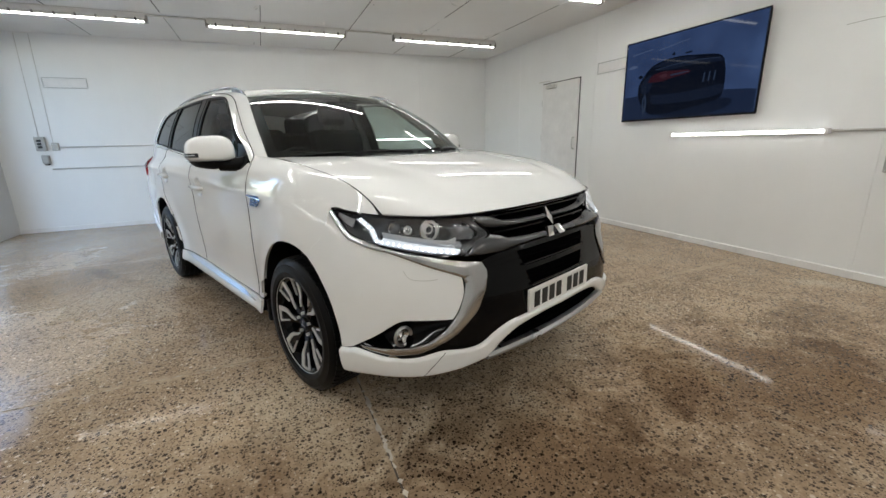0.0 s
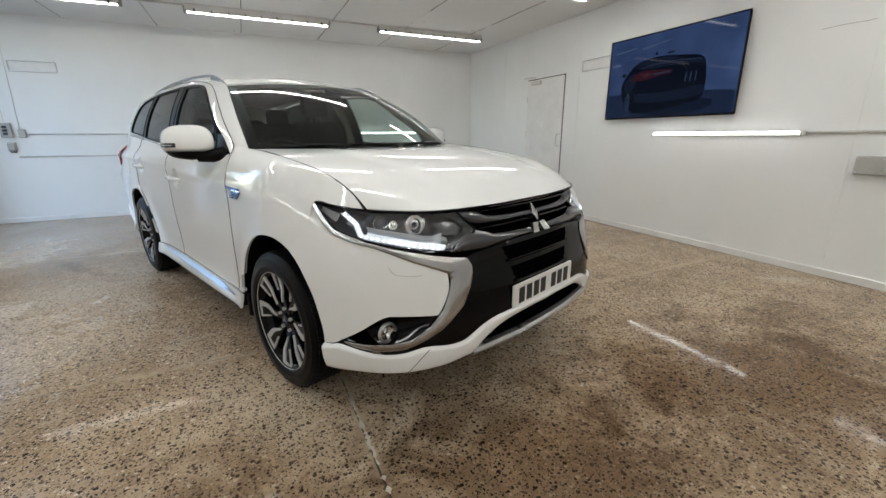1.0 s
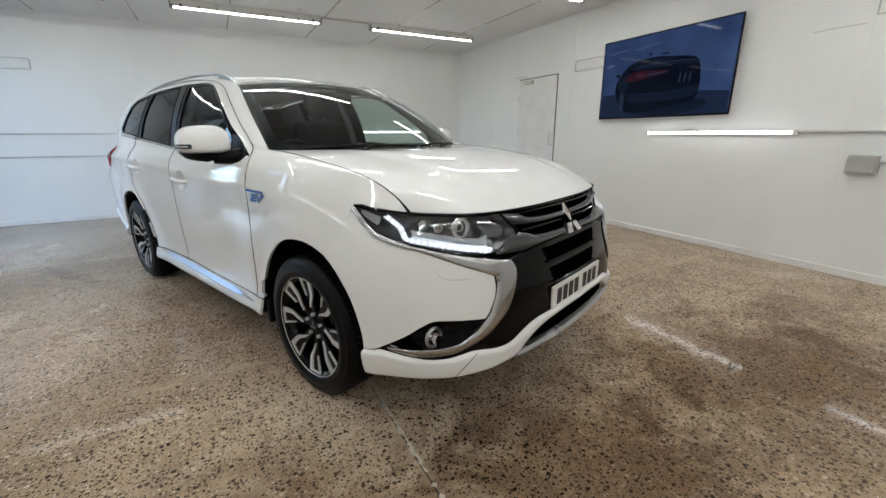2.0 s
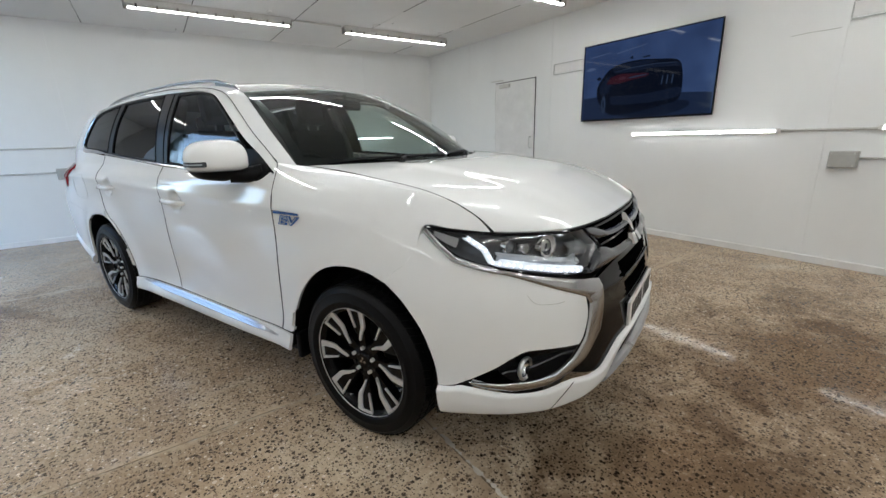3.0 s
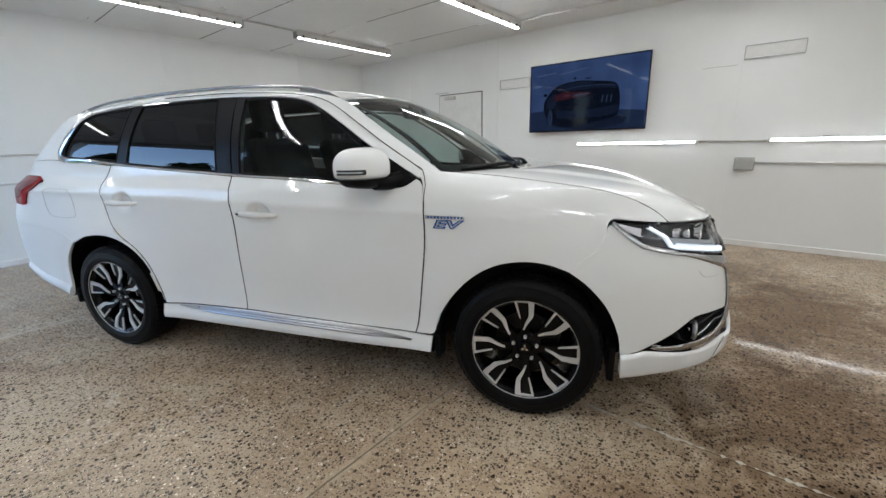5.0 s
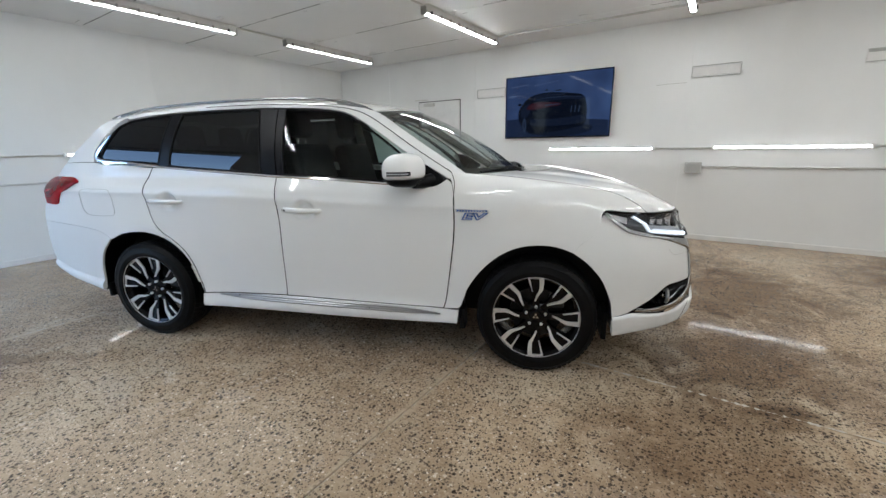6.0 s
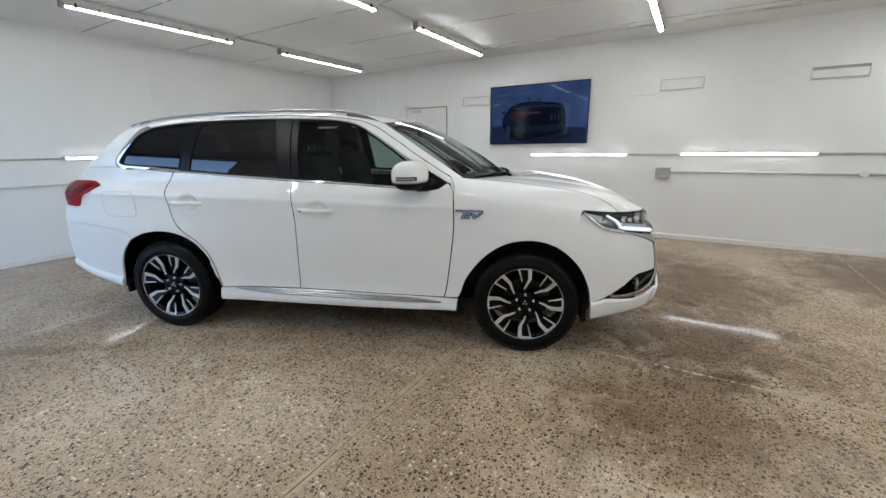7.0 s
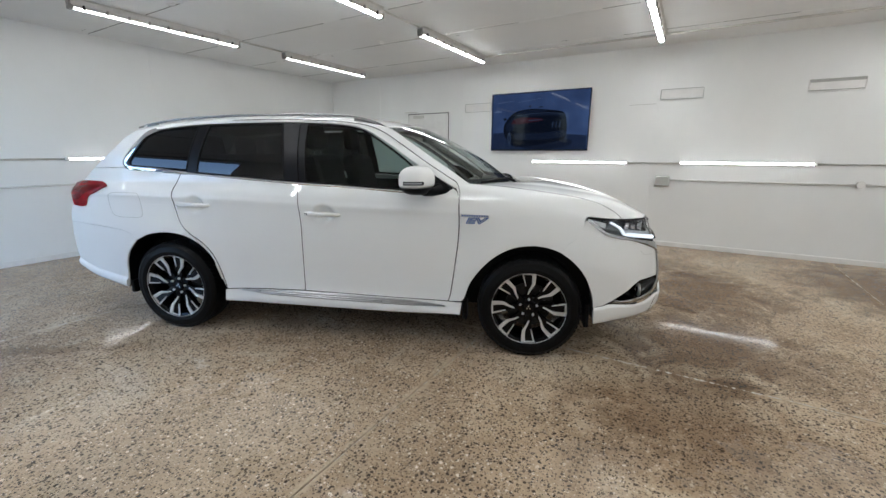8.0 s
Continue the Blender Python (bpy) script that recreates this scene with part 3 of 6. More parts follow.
def side_y(x, z):
    """The half width of the side skin."""
    # the shoulder crease climbs towards the tail
    w = SECTION(z + 0.034 * max(-1.7, min(1.0, x)) * math.exp(-((z - 0.985) / 0.055) ** 2))
    if x > 0.45:
        zs, ys = HOOD_EDGE_Z(x), HOOD_EDGE_Y(x)
        z0 = 0.90 - 0.10 * smooth(1.2, 1.8, x)
        w0 = SECTION(z0)
        fen = w
        if z > z0:
            q = min(1.0, (z - z0) / max(0.02, zs - z0))
            fen = ys + (w0 - ys) * math.sqrt(max(0.0, 1 - q ** 2.2))
        w = w + (fen - w) * smooth(0.45, 1.2, x)
    for wx in (-1.30, 1.335):
        r = math.hypot(x - wx, (z - 0.32) * 0.95)
        w += 0.016 * math.exp(-((r - 0.42) / 0.10) ** 2) * (z < 0.95)
    if x > 1.25:
        fy = front_y(x, z)
        w = w + (min(w, fy) - w) * smooth(1.25, 1.65, x)
    for hx, hz in HANDLES:
        w -= 0.030 * math.exp(-(math.hypot((x - hx) / 0.062, (z - hz - 0.004) / 0.050)) ** 5)
    if x < -1.5:
        w -= TAIL_IN(x) * (0.25 + 0.75 * smooth(0.8, 1.08, z))
    return w


def onto(p, off=0.0):
    """The point of the skin nearest to p, lifted by off."""
    x, y, z = p
    s = -1.0 if y < 0 else 1.0
    if x < 2.0 + NOSE(z):
        return Vector((x, s * (side_y(x, z) + off), z))
    return Vector((front_x(y, z) + off, y, z))


def sd(points, off=0.0):
    """Side points (x, z) on the car's right flank."""
    return [Vector((x, -(side_y(x, z) + off), z)) for x, z in points]


def fr(points, off=0.0):
    """Front points (y, z)."""
    return [Vector((front_x(y, z) + off, y, z)) for y, z in points]


def resample(points, n, curved=True):
    """n points at even steps along a smooth line through points."""
    pts = [Vector(p) for p in points]
    if curved and len(pts) > 2:
        fine = []
        for i in range(len(pts) - 1):
            p0, p1, p2, p3 = pts[max(0, i - 1)], pts[i], pts[i + 1], pts[min(len(pts) - 1, i + 2)]
            for k in range(8):
                t = k / 8
                fine.append(0.5 * ((2 * p1) + (p2 - p0) * t + (2 * p0 - 5 * p1 + 4 * p2 - p3) * t * t + (3 * p1 - p0 - 3 * p2 + p3) * t ** 3))
        fine.append(pts[-1])
        pts = fine
    run = [0.0]
    for a, c in zip(pts, pts[1:]):
        run.append(run[-1] + (c - a).length)
    out, j = [], 0
    for k in range(n):
        want = run[-1] * k / (n - 1)
        while j < len(run) - 2 and run[j + 1] < want:
            j += 1
        h = run[j + 1] - run[j]
        out.append(pts[j].lerp(pts[j + 1], 0 if h == 0 else (want - run[j]) / h))
    return out


def coons(b, t, l, r, nu, nv, off=None, ease=1.0):
    """A grid between four border lines: b and t run from l to r, l and r from b to t."""
    b, t, l, r = resample(b, nu), resample(t, nu), resample(l, nv), resample(r, nv)
    rows = []
    for j in range(nv):
        v = 1 - (1 - j / (nv - 1)) ** ease
        k = v * (nv - 1)
        j0 = min(nv - 2, int(k))
        lv, rv = l[j0].lerp(l[j0 + 1], k - j0), r[j0].lerp(r[j0 + 1], k - j0)
        row = []
        for i in range(nu):
            u = i / (nu - 1)
            p = b[i].lerp(t[i], v) + lv.lerp(rv, u) - b[0].lerp(b[-1], u).lerp(t[0].lerp(t[-1], u), v)
            row.append(p if off is None else onto(p, off))
        rows.append(row)
    return rows


def loft(a, c, n, rows, off=None, bulge=0.0):
    a, c = resample(a, n), resample(c, n)
    out = []
    for j in range(rows):
        v = j / (rows - 1)
        row = [p.lerp(q, v) for p, q in zip(a, c)]
        if off is not None:
            row = [onto(p, off + bulge * 4 * v * (1 - v)) for p in row]
        out.append(row)
    return out


def sheet(grid, depth=0.0, flip=False, heart=(0.0, 0.0, 0.7)):
    """A bmesh from a grid of points, with a rim folded inwards by depth. flip: the mirror image on the car's left."""
    bm = bmesh.new()
    nv, nu = len(grid), len(grid[0])
    pts = [[Vector((p.x, -p.y, p.z)) if flip else Vector(p) for p in row] for row in grid]
    vs = [[bm.verts.new(p) for p in row] for row in pts]
    core = Vector(heart)
    mid = pts[nv // 2][nu // 2]
    a, c = pts[nv // 2][min(nu - 1, nu // 2 + 1)] - mid, pts[min(nv - 1, nv // 2 + 1)][nu // 2] - mid
    core.x = mid.x * 0.8
    outward = a.cross(c).dot(mid - core) > 0
    for j in range(nv - 1):
        for i in range(nu - 1):
            q = (vs[j][i], vs[j][i + 1], vs[j + 1][i + 1], vs[j + 1][i])
            try:
                bm.faces.new(q if outward else q[::-1])
            except ValueError:
                pass
    if depth:
        bm.normal_update()
        ring = [(0, i) for i in range(nu)] + [(j, nu - 1) for j in range(1, nv)] + [(nv - 1, i) for i in range(nu - 2, -1, -1)] + [(j, 0) for j in range(nv - 2, 0, -1)]
        top = [vs[j][i] for j, i in ring]
        low = [bm.verts.new(v.co - v.normal * depth) for v in top]
        n = len(ring)
        for k in range(n):
            q = (top[k], low[k], low[(k + 1) % n], top[(k + 1) % n])
            try:
                bm.faces.new(q if outward else q[::-1])
            except ValueError:
                pass
    return bm


def shade(ob, angle=0.7):
    """Smooth shading with sharp edges over the angle."""
    me = ob.data
    for p in me.polygons:
        p.use_smooth = True
    me.set_sharp_from_angle(angle=angle)
    return ob


def both(name, grid, material, parent, depth=0.0, label="", sides=(False, True)):
    """The panel on the right and its mirror image on the left."""
    return [shade(part(name, sheet(grid, depth, flip), material, parent, label)) for flip in sides]


def mirrored(bm):
    """The mirror image of a bmesh, over the car's middle."""
    out = bm.copy()
    for v in out.verts:
        v.co.y = -v.co.y
    bmesh.ops.reverse_faces(out, faces=out.faces)
    return out


def pair(name, bm, material, parent, label="", smooth=True):
    other = mirrored(bm)
    for x in (bm, other):
        ob = part(name, x, material, parent, label)
        if smooth:
            shade(ob)


def lathe(profile, segments=48, axis_y=True):
    """Turns (radius, along) about the y axis."""
    bm = bmesh.new()
    rings = [[bm.verts.new((r * math.cos(2 * math.pi * k / segments), y, r * math.sin(2 * math.pi * k / segments))) for k in range(segments)] for r, y in profile]
    for a, c in zip(rings, rings[1:]):
        for k in range(segments):
            bm.faces.new((a[k], a[(k + 1) % segments], c[(k + 1) % segments], c[k]))
    bmesh.ops.recalc_face_normals(bm, faces=bm.faces)
    return bm


def ribbed(points, lift, radius, n=40, smooth_line=True):
    return tube([onto(p, lift) for p in resample(points, n, smooth_line)], radius, 6)


# ---- car materials ----
M_PAINT = painted("white_car_paint", (0.77, 0.777, 0.772), 0.5, 0.012, 3.0, 400.0, 0.0, coat=1.0, spec=0.0)
M_GLOSSBLACK = painted("gloss_black", (0.0025, 0.0025, 0.0028), 0.05, 0.2, 10.0, relief=0.0, spec=0.13)
M_VOID = painted("dark_opening", (0.0015, 0.0015, 0.0016), 0.9, 0.2, 10.0, relief=0.0, spec=0.0)
M_GUNMETAL = painted("dark_grey_gloss", (0.040, 0.042, 0.047), 0.16, 0.1, 10.0, relief=0.0, spec=0.6)
M_CHROME = painted("chrome", (0.72, 0.72, 0.73), 0.10, 0.04, 10.0, relief=0.0, metal=1.0)
M_SATIN = painted("satin_silver", (0.42, 0.42, 0.43), 0.30, 0.06, 10.0, relief=0.0, metal=1.0)
M_RAIL = painted("silver_rail", (0.34, 0.34, 0.35), 0.25, 0.06, 10.0, relief=0.0, metal=1.0)
M_WING = painted("satin_chrome", (0.43, 0.43, 0.435), 0.17, 0.05, 10.0, relief=0.0, metal=1.0)
M_RAILFOOT = painted("grey_rail_foot", (0.20, 0.20, 0.205), 0.35, 0.06, 10.0, relief=0.0, metal=0.7)
M_TYRE = painted("tyre_rubber", (0.0045, 0.0045, 0.005), 0.42, 0.25, 18.0, 260.0, 0.15, spec=0.12)
M_ALLOY = painted("machined_alloy", (0.62, 0.62, 0.61), 0.34, 0.05, 12.0, relief=0.0, metal=0.35)
M_BLACKALLOY = painted("black_alloy", (0.003, 0.003, 0.0035), 0.10, 0.2, 14.0, relief=0.0, spec=0.16)
M_TRIMBLACK = painted("black_trim", (0.004, 0.004, 0.0045), 0.4, 0.2, 16.0, relief=0.0, spec=0.10)
M_PILLAR = painted("black_pillar_film", (0.008, 0.008, 0.010), 0.32, 0.15, 9.0, relief=0.0, spec=0.12)
M_CLEAR = glassy("windscreen_glass", (0.76, 0.84, 0.81), base=0.04)
M_SIDEGLASS = glassy("side_glass", (0.50, 0.58, 0.555), base=0.028)
M_PRIVACY = glassy("privacy_glass", (0.022, 0.025, 0.027), base=0.058)
M_LENS = glassy("clear_lens", (0.92, 0.93, 0.94), base=0.05)
M_DRL = glow("frosted_light_guide", (0.90, 0.95, 1.0), 0.06)
M_DRL.node_tree.nodes["Principled BSDF"].inputs["Base Color"].default_value = (0.50, 0.53, 0.56, 1)
M_LED = glow("white_led", (0.92, 0.96, 1.0), 0.6)
M_FROST = painted("frosted_lens", (0.42, 0.44, 0.46), 0.18, 0.1, 30.0, relief=0.0, spec=0.5)
M_CABIN = painted("dark_cabin_cloth", (0.006, 0.006, 0.0065), 0.85, 0.15, 6.0, relief=0.0, spec=0.2)
M_LINER = painted("grey_headliner", (0.09, 0.09, 0.087), 0.9, 0.1, 6.0, relief=0.0)
M_REDLENS = painted("red_lens", (0.27, 0.002, 0.007), 0.05, 0.5, 14.0, relief=0.0, spec=0.2)
M_BLUEBADGE = painted("blue_badge", (0.02, 0.10, 0.36), 0.2, 0.2, 40.0, relief=0.0, coat=1.0)
M_PLATE = painted("white_plate", (0.78, 0.78, 0.76), 0.35, 0.03, 20.0, relief=0.0)
M_INK = painted("black_ink", (0.012, 0.012, 0.012), 0.5, 0.1, 20.0, relief=0.0)
M_BRAKE = painted("brake_steel", (0.025, 0.024, 0.023), 0.45, 0.2, 15.0, metal=0.8)

# ---- the car ----
CAR = pose(-3.576, 0.398, 0, 0, 0, 20.94)
car = empty("car", CAR, "clean white sport utility car with chrome trim on the concrete floor", "car")

# outlines of the flank, (x, z)
DOOR_FRONT = [(0.801, 0.345), (0.816, 0.395), (0.835, 0.518), (0.851, 0.638), (0.865, 0.753), (0.871, 0.865), (0.867, 1.0), (0.852, 1.075), (0.822, 1.098)]
DOOR_MID = [(-0.241, 0.355), (-0.236, 0.499), (-0.228, 0.668), (-0.225, 0.829), (-0.236, 0.982), (-0.25, 1.105)]
DOOR_REAR = [(-0.857, 0.338), (-0.880, 0.424), (-0.910, 0.534), (-0.951, 0.619), (-1.016, 0.689), (-1.098, 0.745), (-1.153, 0.801), (-1.182, 0.861), (-1.205, 0.961), (-1.219, 1.039), (-1.212, 1.099), (-1.185, 1.165)]
ARCH_F = [(0.884, 0.270), (0.907, 0.364), (0.943, 0.467), (1.016, 0.579), (1.113, 0.675), (1.22, 0.733), (1.332, 0.753), (1.43, 0.745), (1.517, 0.716)]
ARCH_R = [(-0.861, 0.276), (-0.888, 0.402), (-0.932, 0.533), (-0.994, 0.630), (-1.082, 0.699), (-1.191, 0.738), (-1.308, 0.748), (-1.431, 0.731), (-1.535, 0.685), (-1.60, 0.625)]
BELT_F = [(-0.25, 1.105), (0.122, 1.089), (0.439, 1.069), (0.669, 1.058), (0.76, 1.062), (0.822, 1.098)]
BELT_R = [(-1.185, 1.165), (-1.071, 1.161), (-0.818, 1.143), (-0.50, 1.122), (-0.258, 1.106)]


def shift(points, dx, dz=0.0):
    return [(x + dx, z + dz) for x, z in points]


def flank(name, b, t, l, r, nu, nv, material=M_PAINT, label="", depth=0.014, off=0.0, ease=1.0):
    return both(name, coons(sd(b), sd(t), sd(l), sd(r), nu, nv, off, ease), material, car, depth, label)


front_doors = flank("front_door", [(-0.241, 0.355), (0.183, 0.349), (0.511, 0.345), (0.801, 0.345)], BELT_F, DOOR_MID, DOOR_FRONT, 90, 96)
rear_doors = flank("rear_door", [(-0.857, 0.338), (-0.558, 0.350), (-0.247, 0.355)], BELT_R, shift(DOOR_REAR, 0.003), shift(DOOR_MID, -0.006), 84, 96)
flank("front_wing", [(0.808, 0.345), (0.86, 0.348)] + ARCH_F[1:], [(0.83, 1.135), (0.92, 1.128), (1.176, 1.108), (1.391, 1.083), (1.601, 1.053), (1.742, 1.014), (1.834, 0.966), (1.888, 0.920)],
      shift(DOOR_FRONT[:-1], 0.0045) + [(0.838, 1.11), (0.83, 1.135)], [(1.518, 0.715), (1.561, 0.7645), (1.608, 0.7995), (1.646, 0.865), (1.668, 0.935), (1.763, 0.930), (1.888, 0.920)], 90, 72, ease=1.5)
ARCH_TOP_R = [(-1.548, 0.691), (-1.535, 0.692), (-1.50, 0.709), (-1.431, 0.733), (-1.308, 0.748), (-1.191, 0.738), (-1.082, 0.699), (-0.994, 0.630), (-0.932, 0.533), (-0.892, 0.402), (-0.868, 0.338)]
flank("rear_wing", [(-2.15, 0.80), (-1.88, 0.775), (-1.68, 0.748), (-1.60, 0.722), (-1.56, 0.698)] + ARCH_TOP_R,
      [(-1.97, 1.20), (-1.8, 1.205), (-1.66, 1.203), (-1.4, 1.185), (-1.19, 1.168)], [(-2.15, 0.80), (-2.15, 0.95), (-2.10, 1.10), (-1.97, 1.20)], shift(DOOR_REAR, -0.004), 110, 70)
flank("rear_bumper", [(-2.16, 0.45), (-2.04, 0.388), (-1.878, 0.345), (-1.715, 0.315)], [(-2.15, 0.798), (-1.88, 0.773), (-1.68, 0.746), (-1.60, 0.720), (-1.552, 0.690)], [(-2.16, 0.45), (-2.17, 0.6), (-2.15, 0.798)], [(-1.715, 0.315), (-1.70, 0.471), (-1.655, 0.58), (-1.59, 0.655), (-1.552, 0.690)], 24, 20)
g = loft(sd([(-2.165, 0.505), (-2.04, 0.440), (-1.878, 0.398), (-1.708, 0.375)]), sd([(-2.16, 0.435), (-2.04, 0.372), (-1.878, 0.329), (-1.716, 0.300)]), 30, 9)
g = [[onto(p, (0.001, 0.010, 0.016, 0.018, 0.018, 0.017, 0.015, 0.010, 0.0)[j]) for p in row] for j, row in enumerate(g)]
both("rear_lip", g, M_PAINT, car, 0.02, "white flared lip below the rear bumper")
flank("rear_pillar", [(-1.97, 1.203), (-1.8, 1.208), (-1.668, 1.206)], [(-1.62, 1.478), (-1.54, 1.487), (-1.45, 1.49)], [(-1.97, 1.203), (-1.88, 1.27), (-1.79, 1.345), (-1.70, 1.43), (-1.62, 1.478)], [(-1.668, 1.206), (-1.690, 1.245), (-1.672, 1.29), (-1.594, 1.40), (-1.53, 1.462), (-1.45, 1.49)], 16, 24)
flank("sill", [(-0.864, 0.25), (-0.426, 0.246), (0.431, 0.246), (0.886, 0.262)], [(-0.862, 0.334), (-0.56, 0.344), (-0.2, 0.349), (0.43, 0.342), (0.80, 0.340), (0.895, 0.342)], [(-0.864, 0.25), (-0.862, 0.334)], [(0.886, 0.262), (0.895, 0.342)], 40, 8, off=0.012)

# dark door gaps
for line in (DOOR_FRONT[:-2], shift(DOOR_MID, -0.003), shift(DOOR_REAR, -0.001)):
    pair("door_gap", tube([onto(p, -0.0008) for p in resample(sd(line), 50)], 0.0029, 6), M_TRIMBLACK, car)
pair("bonnet_gap", tube([Vector((x, -HOOD_EDGE_Y(x) + 0.001, HOOD_EDGE_Z(x) - 0.0015)) for x in np.linspace(0.98, 1.893, 40)], 0.0030, 6), M_TRIMBLACK, car)

# the painted frame over the doors, and the roof edge line
EDGE = [(0.93, 0.742, 1.12), (0.80, 0.712, 1.205), (0.65, 0.675, 1.298), (0.5, 0.635, 1.395), (0.34, 0.597, 1.490), (0.15, 0.602, 1.529), (-0.1, 0.608, 1.553), (-0.4, 0.61, 1.566), (-0.9, 0.607, 1.561), (-1.35, 0.59, 1.538), (-1.62, 0.567, 1.512)]
FRAME = [(0.83, 1.105), (0.700, 1.176), (0.58, 1.248), (0.425, 1.350), (0.30, 1.426), (0.17, 1.487), (0.0, 1.515), (-0.243, 1.526), (-0.43, 1.531), (-0.876, 1.527), (-1.2, 1.515), (-1.46, 1.488), (-1.62, 1.478)]
edge_r = [Vector((x, -y, z)) for x, y, z in EDGE]
rows = loft(sd(FRAME), edge_r, 60, 7)
for j, row in enumerate(rows):
    k = 4 * (j / 6) * (1 - j / 6) * 0.008
    for p in row:
        p.y -= k
both("roof_frame", rows, M_PAINT, car, 0.01)
seal = [p + Vector((0, -0.009, 0.002)) for p in rows[3]]
pair("door_seal", tube(seal[1:42], 0.0022, 6), M_TRIMBLACK, car, "black rubber seal")
pair("door_gap", tube(resample([onto(p, -0.0005) for p in sd([(0.867, 1.0), (0.870, 1.045), (0.868, 1.08)])] + seal[1:4], 20), 0.0021, 6), M_TRIMBLACK, car)

# roof
ROOF_LINE = resample([(0.335, -0.592, 1.492)] + [(x, -y, z) for x, y, z in EDGE[5:]], 34)
grid = []
for p in ROOF_LINE:
    f = (p.x + 1.62) / 1.96
    bow = 0.11 * smooth(0.55, 1.0, f) - 0.12 * smooth(0.4, 0.0, f)
    crown = 0.043 - 0.008 * smooth(0.8, 1.0, f)
    grid.append([Vector((p.x + bow * (1 - (k / 14) ** 2), k / 14 * -p.y, p.z + crown * (1 - abs(k / 14) ** 2.2))) for k in range(-14, 15)])
shade(part("roof", sheet(grid, 0.012), M_PAINT, car))

# windscreen
top = resample([(0.335, -0.588, 1.488), (0.415, -0.32, 1.513), (0.445, 0, 1.522), (0.415, 0.32, 1.513), (0.335, 0.588, 1.488)], 30)
bot = resample([(0.93, -0.735, 1.118), (1.07, -0.52, 1.108), (1.16, -0.25, 1.103), (1.185, 0, 1.102), (1.16, 0.25, 1.103), (1.07, 0.52, 1.108), (0.93, 0.735, 1.118)], 30)
grid = []
for j in range(18):
    v = j / 17
    grid.append([a.lerp(c, v) + Vector((0.018, 0, 0.028)) * (4 * v * (1 - v)) for a, c in zip(bot, top)])
ws = shade(part("windscreen", sheet(grid), M_CLEAR, car, "clear raked windscreen"))
def border_band(rows_in, width, lift):
    """A black printed border round a glass grid."""
    bm = bmesh.new()
    nv, nu = len(rows_in), len(rows_in[0])

    def at(u, v):
        i, j = u * (nu - 1), v * (nv - 1)
        i0, j0 = min(nu - 2, int(i)), min(nv - 2, int(j))
        a = rows_in[j0][i0].lerp(rows_in[j0][i0 + 1], i - i0)
        c = rows_in[j0 + 1][i0].lerp(rows_in[j0 + 1][i0 + 1], i - i0)
        return a.lerp(c, j - j0) + Vector(lift)
    wu, v0, v1 = width
    loop_o = [(k / 20, 0) for k in range(20)] + [(1, k / 12) for k in range(12)] + [(1 - k / 20, 1) for k in range(20)] + [(0, 1 - k / 12) for k in range(12)]
    outer = [bm.verts.new(at(u, v)) for u, v in loop_o]
    inner = [bm.verts.new(at(wu + u * (1 - 2 * wu), v0 + v * (1 - v0 - v1))) for u, v in loop_o]
    n = len(loop_o)
    for k in range(n):
        bm.faces.new((outer[k], outer[(k + 1) % n], inner[(k + 1) % n], inner[k]))
    return bm


part("border", border_band(grid, (0.03, 0.085, 0.05), (0.0, 0, -0.004)), M_TRIMBLACK, ws, "black printed glass border")

# bonnet
zc = spline([(0.0, 1.118), (0.23, 1.106), (0.4, 1.085), (0.66, 1.040), (0.84, 0.980), (0.93, 0.938), (1.0, 0.908)])


def bonnet_point(u, v):
    xe = 0.985 + (1.893 - 0.985) * u
    ye = HOOD_EDGE_Y(xe) - 0.003
    y = v * ye
    xr = 1.225 - 0.24 * abs(v) ** 2.2
    xf = front_x(abs(v) * 0.717, 0.912) + 0.004 - (front_x(0.717, 0.912) + 0.004 - 1.893) * abs(v) ** 6
    x = xr + (xf - xr) * u
    ze = HOOD_EDGE_Z(xe)
    z = zc(u) + (ze - zc(u)) * abs(v) ** 2.4
    z += 0.009 * smooth(0.70, 0.57, abs(v) + 0.10 * u) * smooth(0.0, 0.25, u) * smooth(1.0, 0.7, u)
    return Vector((x, y, z))


grid = [[bonnet_point(j / 39, k / 28) for k in range(-28, 29)] for j in range(40)]
shade(part("bonnet", sheet(grid, 0.014), M_PAINT, car), 0.9)
# cowl and wipers
grid = loft([Vector((p.x - 0.03, p.y, p.z + 0.004)) for p in bot], [bonnet_point(0, k / 14) - Vector((0.0, 0, 0.012)) for k in range(-14, 15)], 30, 4)
part("cowl", sheet(grid), M_TRIMBLACK, car, "black cowl panel below the windscreen")
for side, y0, y1 in ((-1, -0.62, 0.06), (1, 0.12, 0.62)):
    pts = []
    for k in range(12):
        y = y0 + (y1 - y0) * k / 11
        pts.append((1.185 - 0.255 * abs(y / 0.735) ** 2.0 - 0.015, y, 1.126 + 0.012 * math.sin(k / 11 * math.pi)))
    blade = part("wiper", tube(pts, 0.008, 6), M_TRIMBLACK, car, "black wiper blade")
    y = y0 + (0.36 if side < 0 else 0.26)
    xr = 1.225 - 0.24 * abs(y / 0.735) ** 2.2
    part("arm", tube([(xr + 0.012, y - 0.10, 1.112), (xr + 0.004, y - 0.085, 1.127), (xr - 0.03, y - 0.02, 1.137), (pts[8][0] + 0.004, pts[8][1], 1.136)], [0.013, 0.012, 0.009, 0.006], 8), M_TRIMBLACK, blade)
    part("pivot_cap", tube([(xr + 0.012, y - 0.10, 1.105), (xr + 0.012, y - 0.10, 1.122)], 0.018, 12), M_TRIMBLACK, blade)

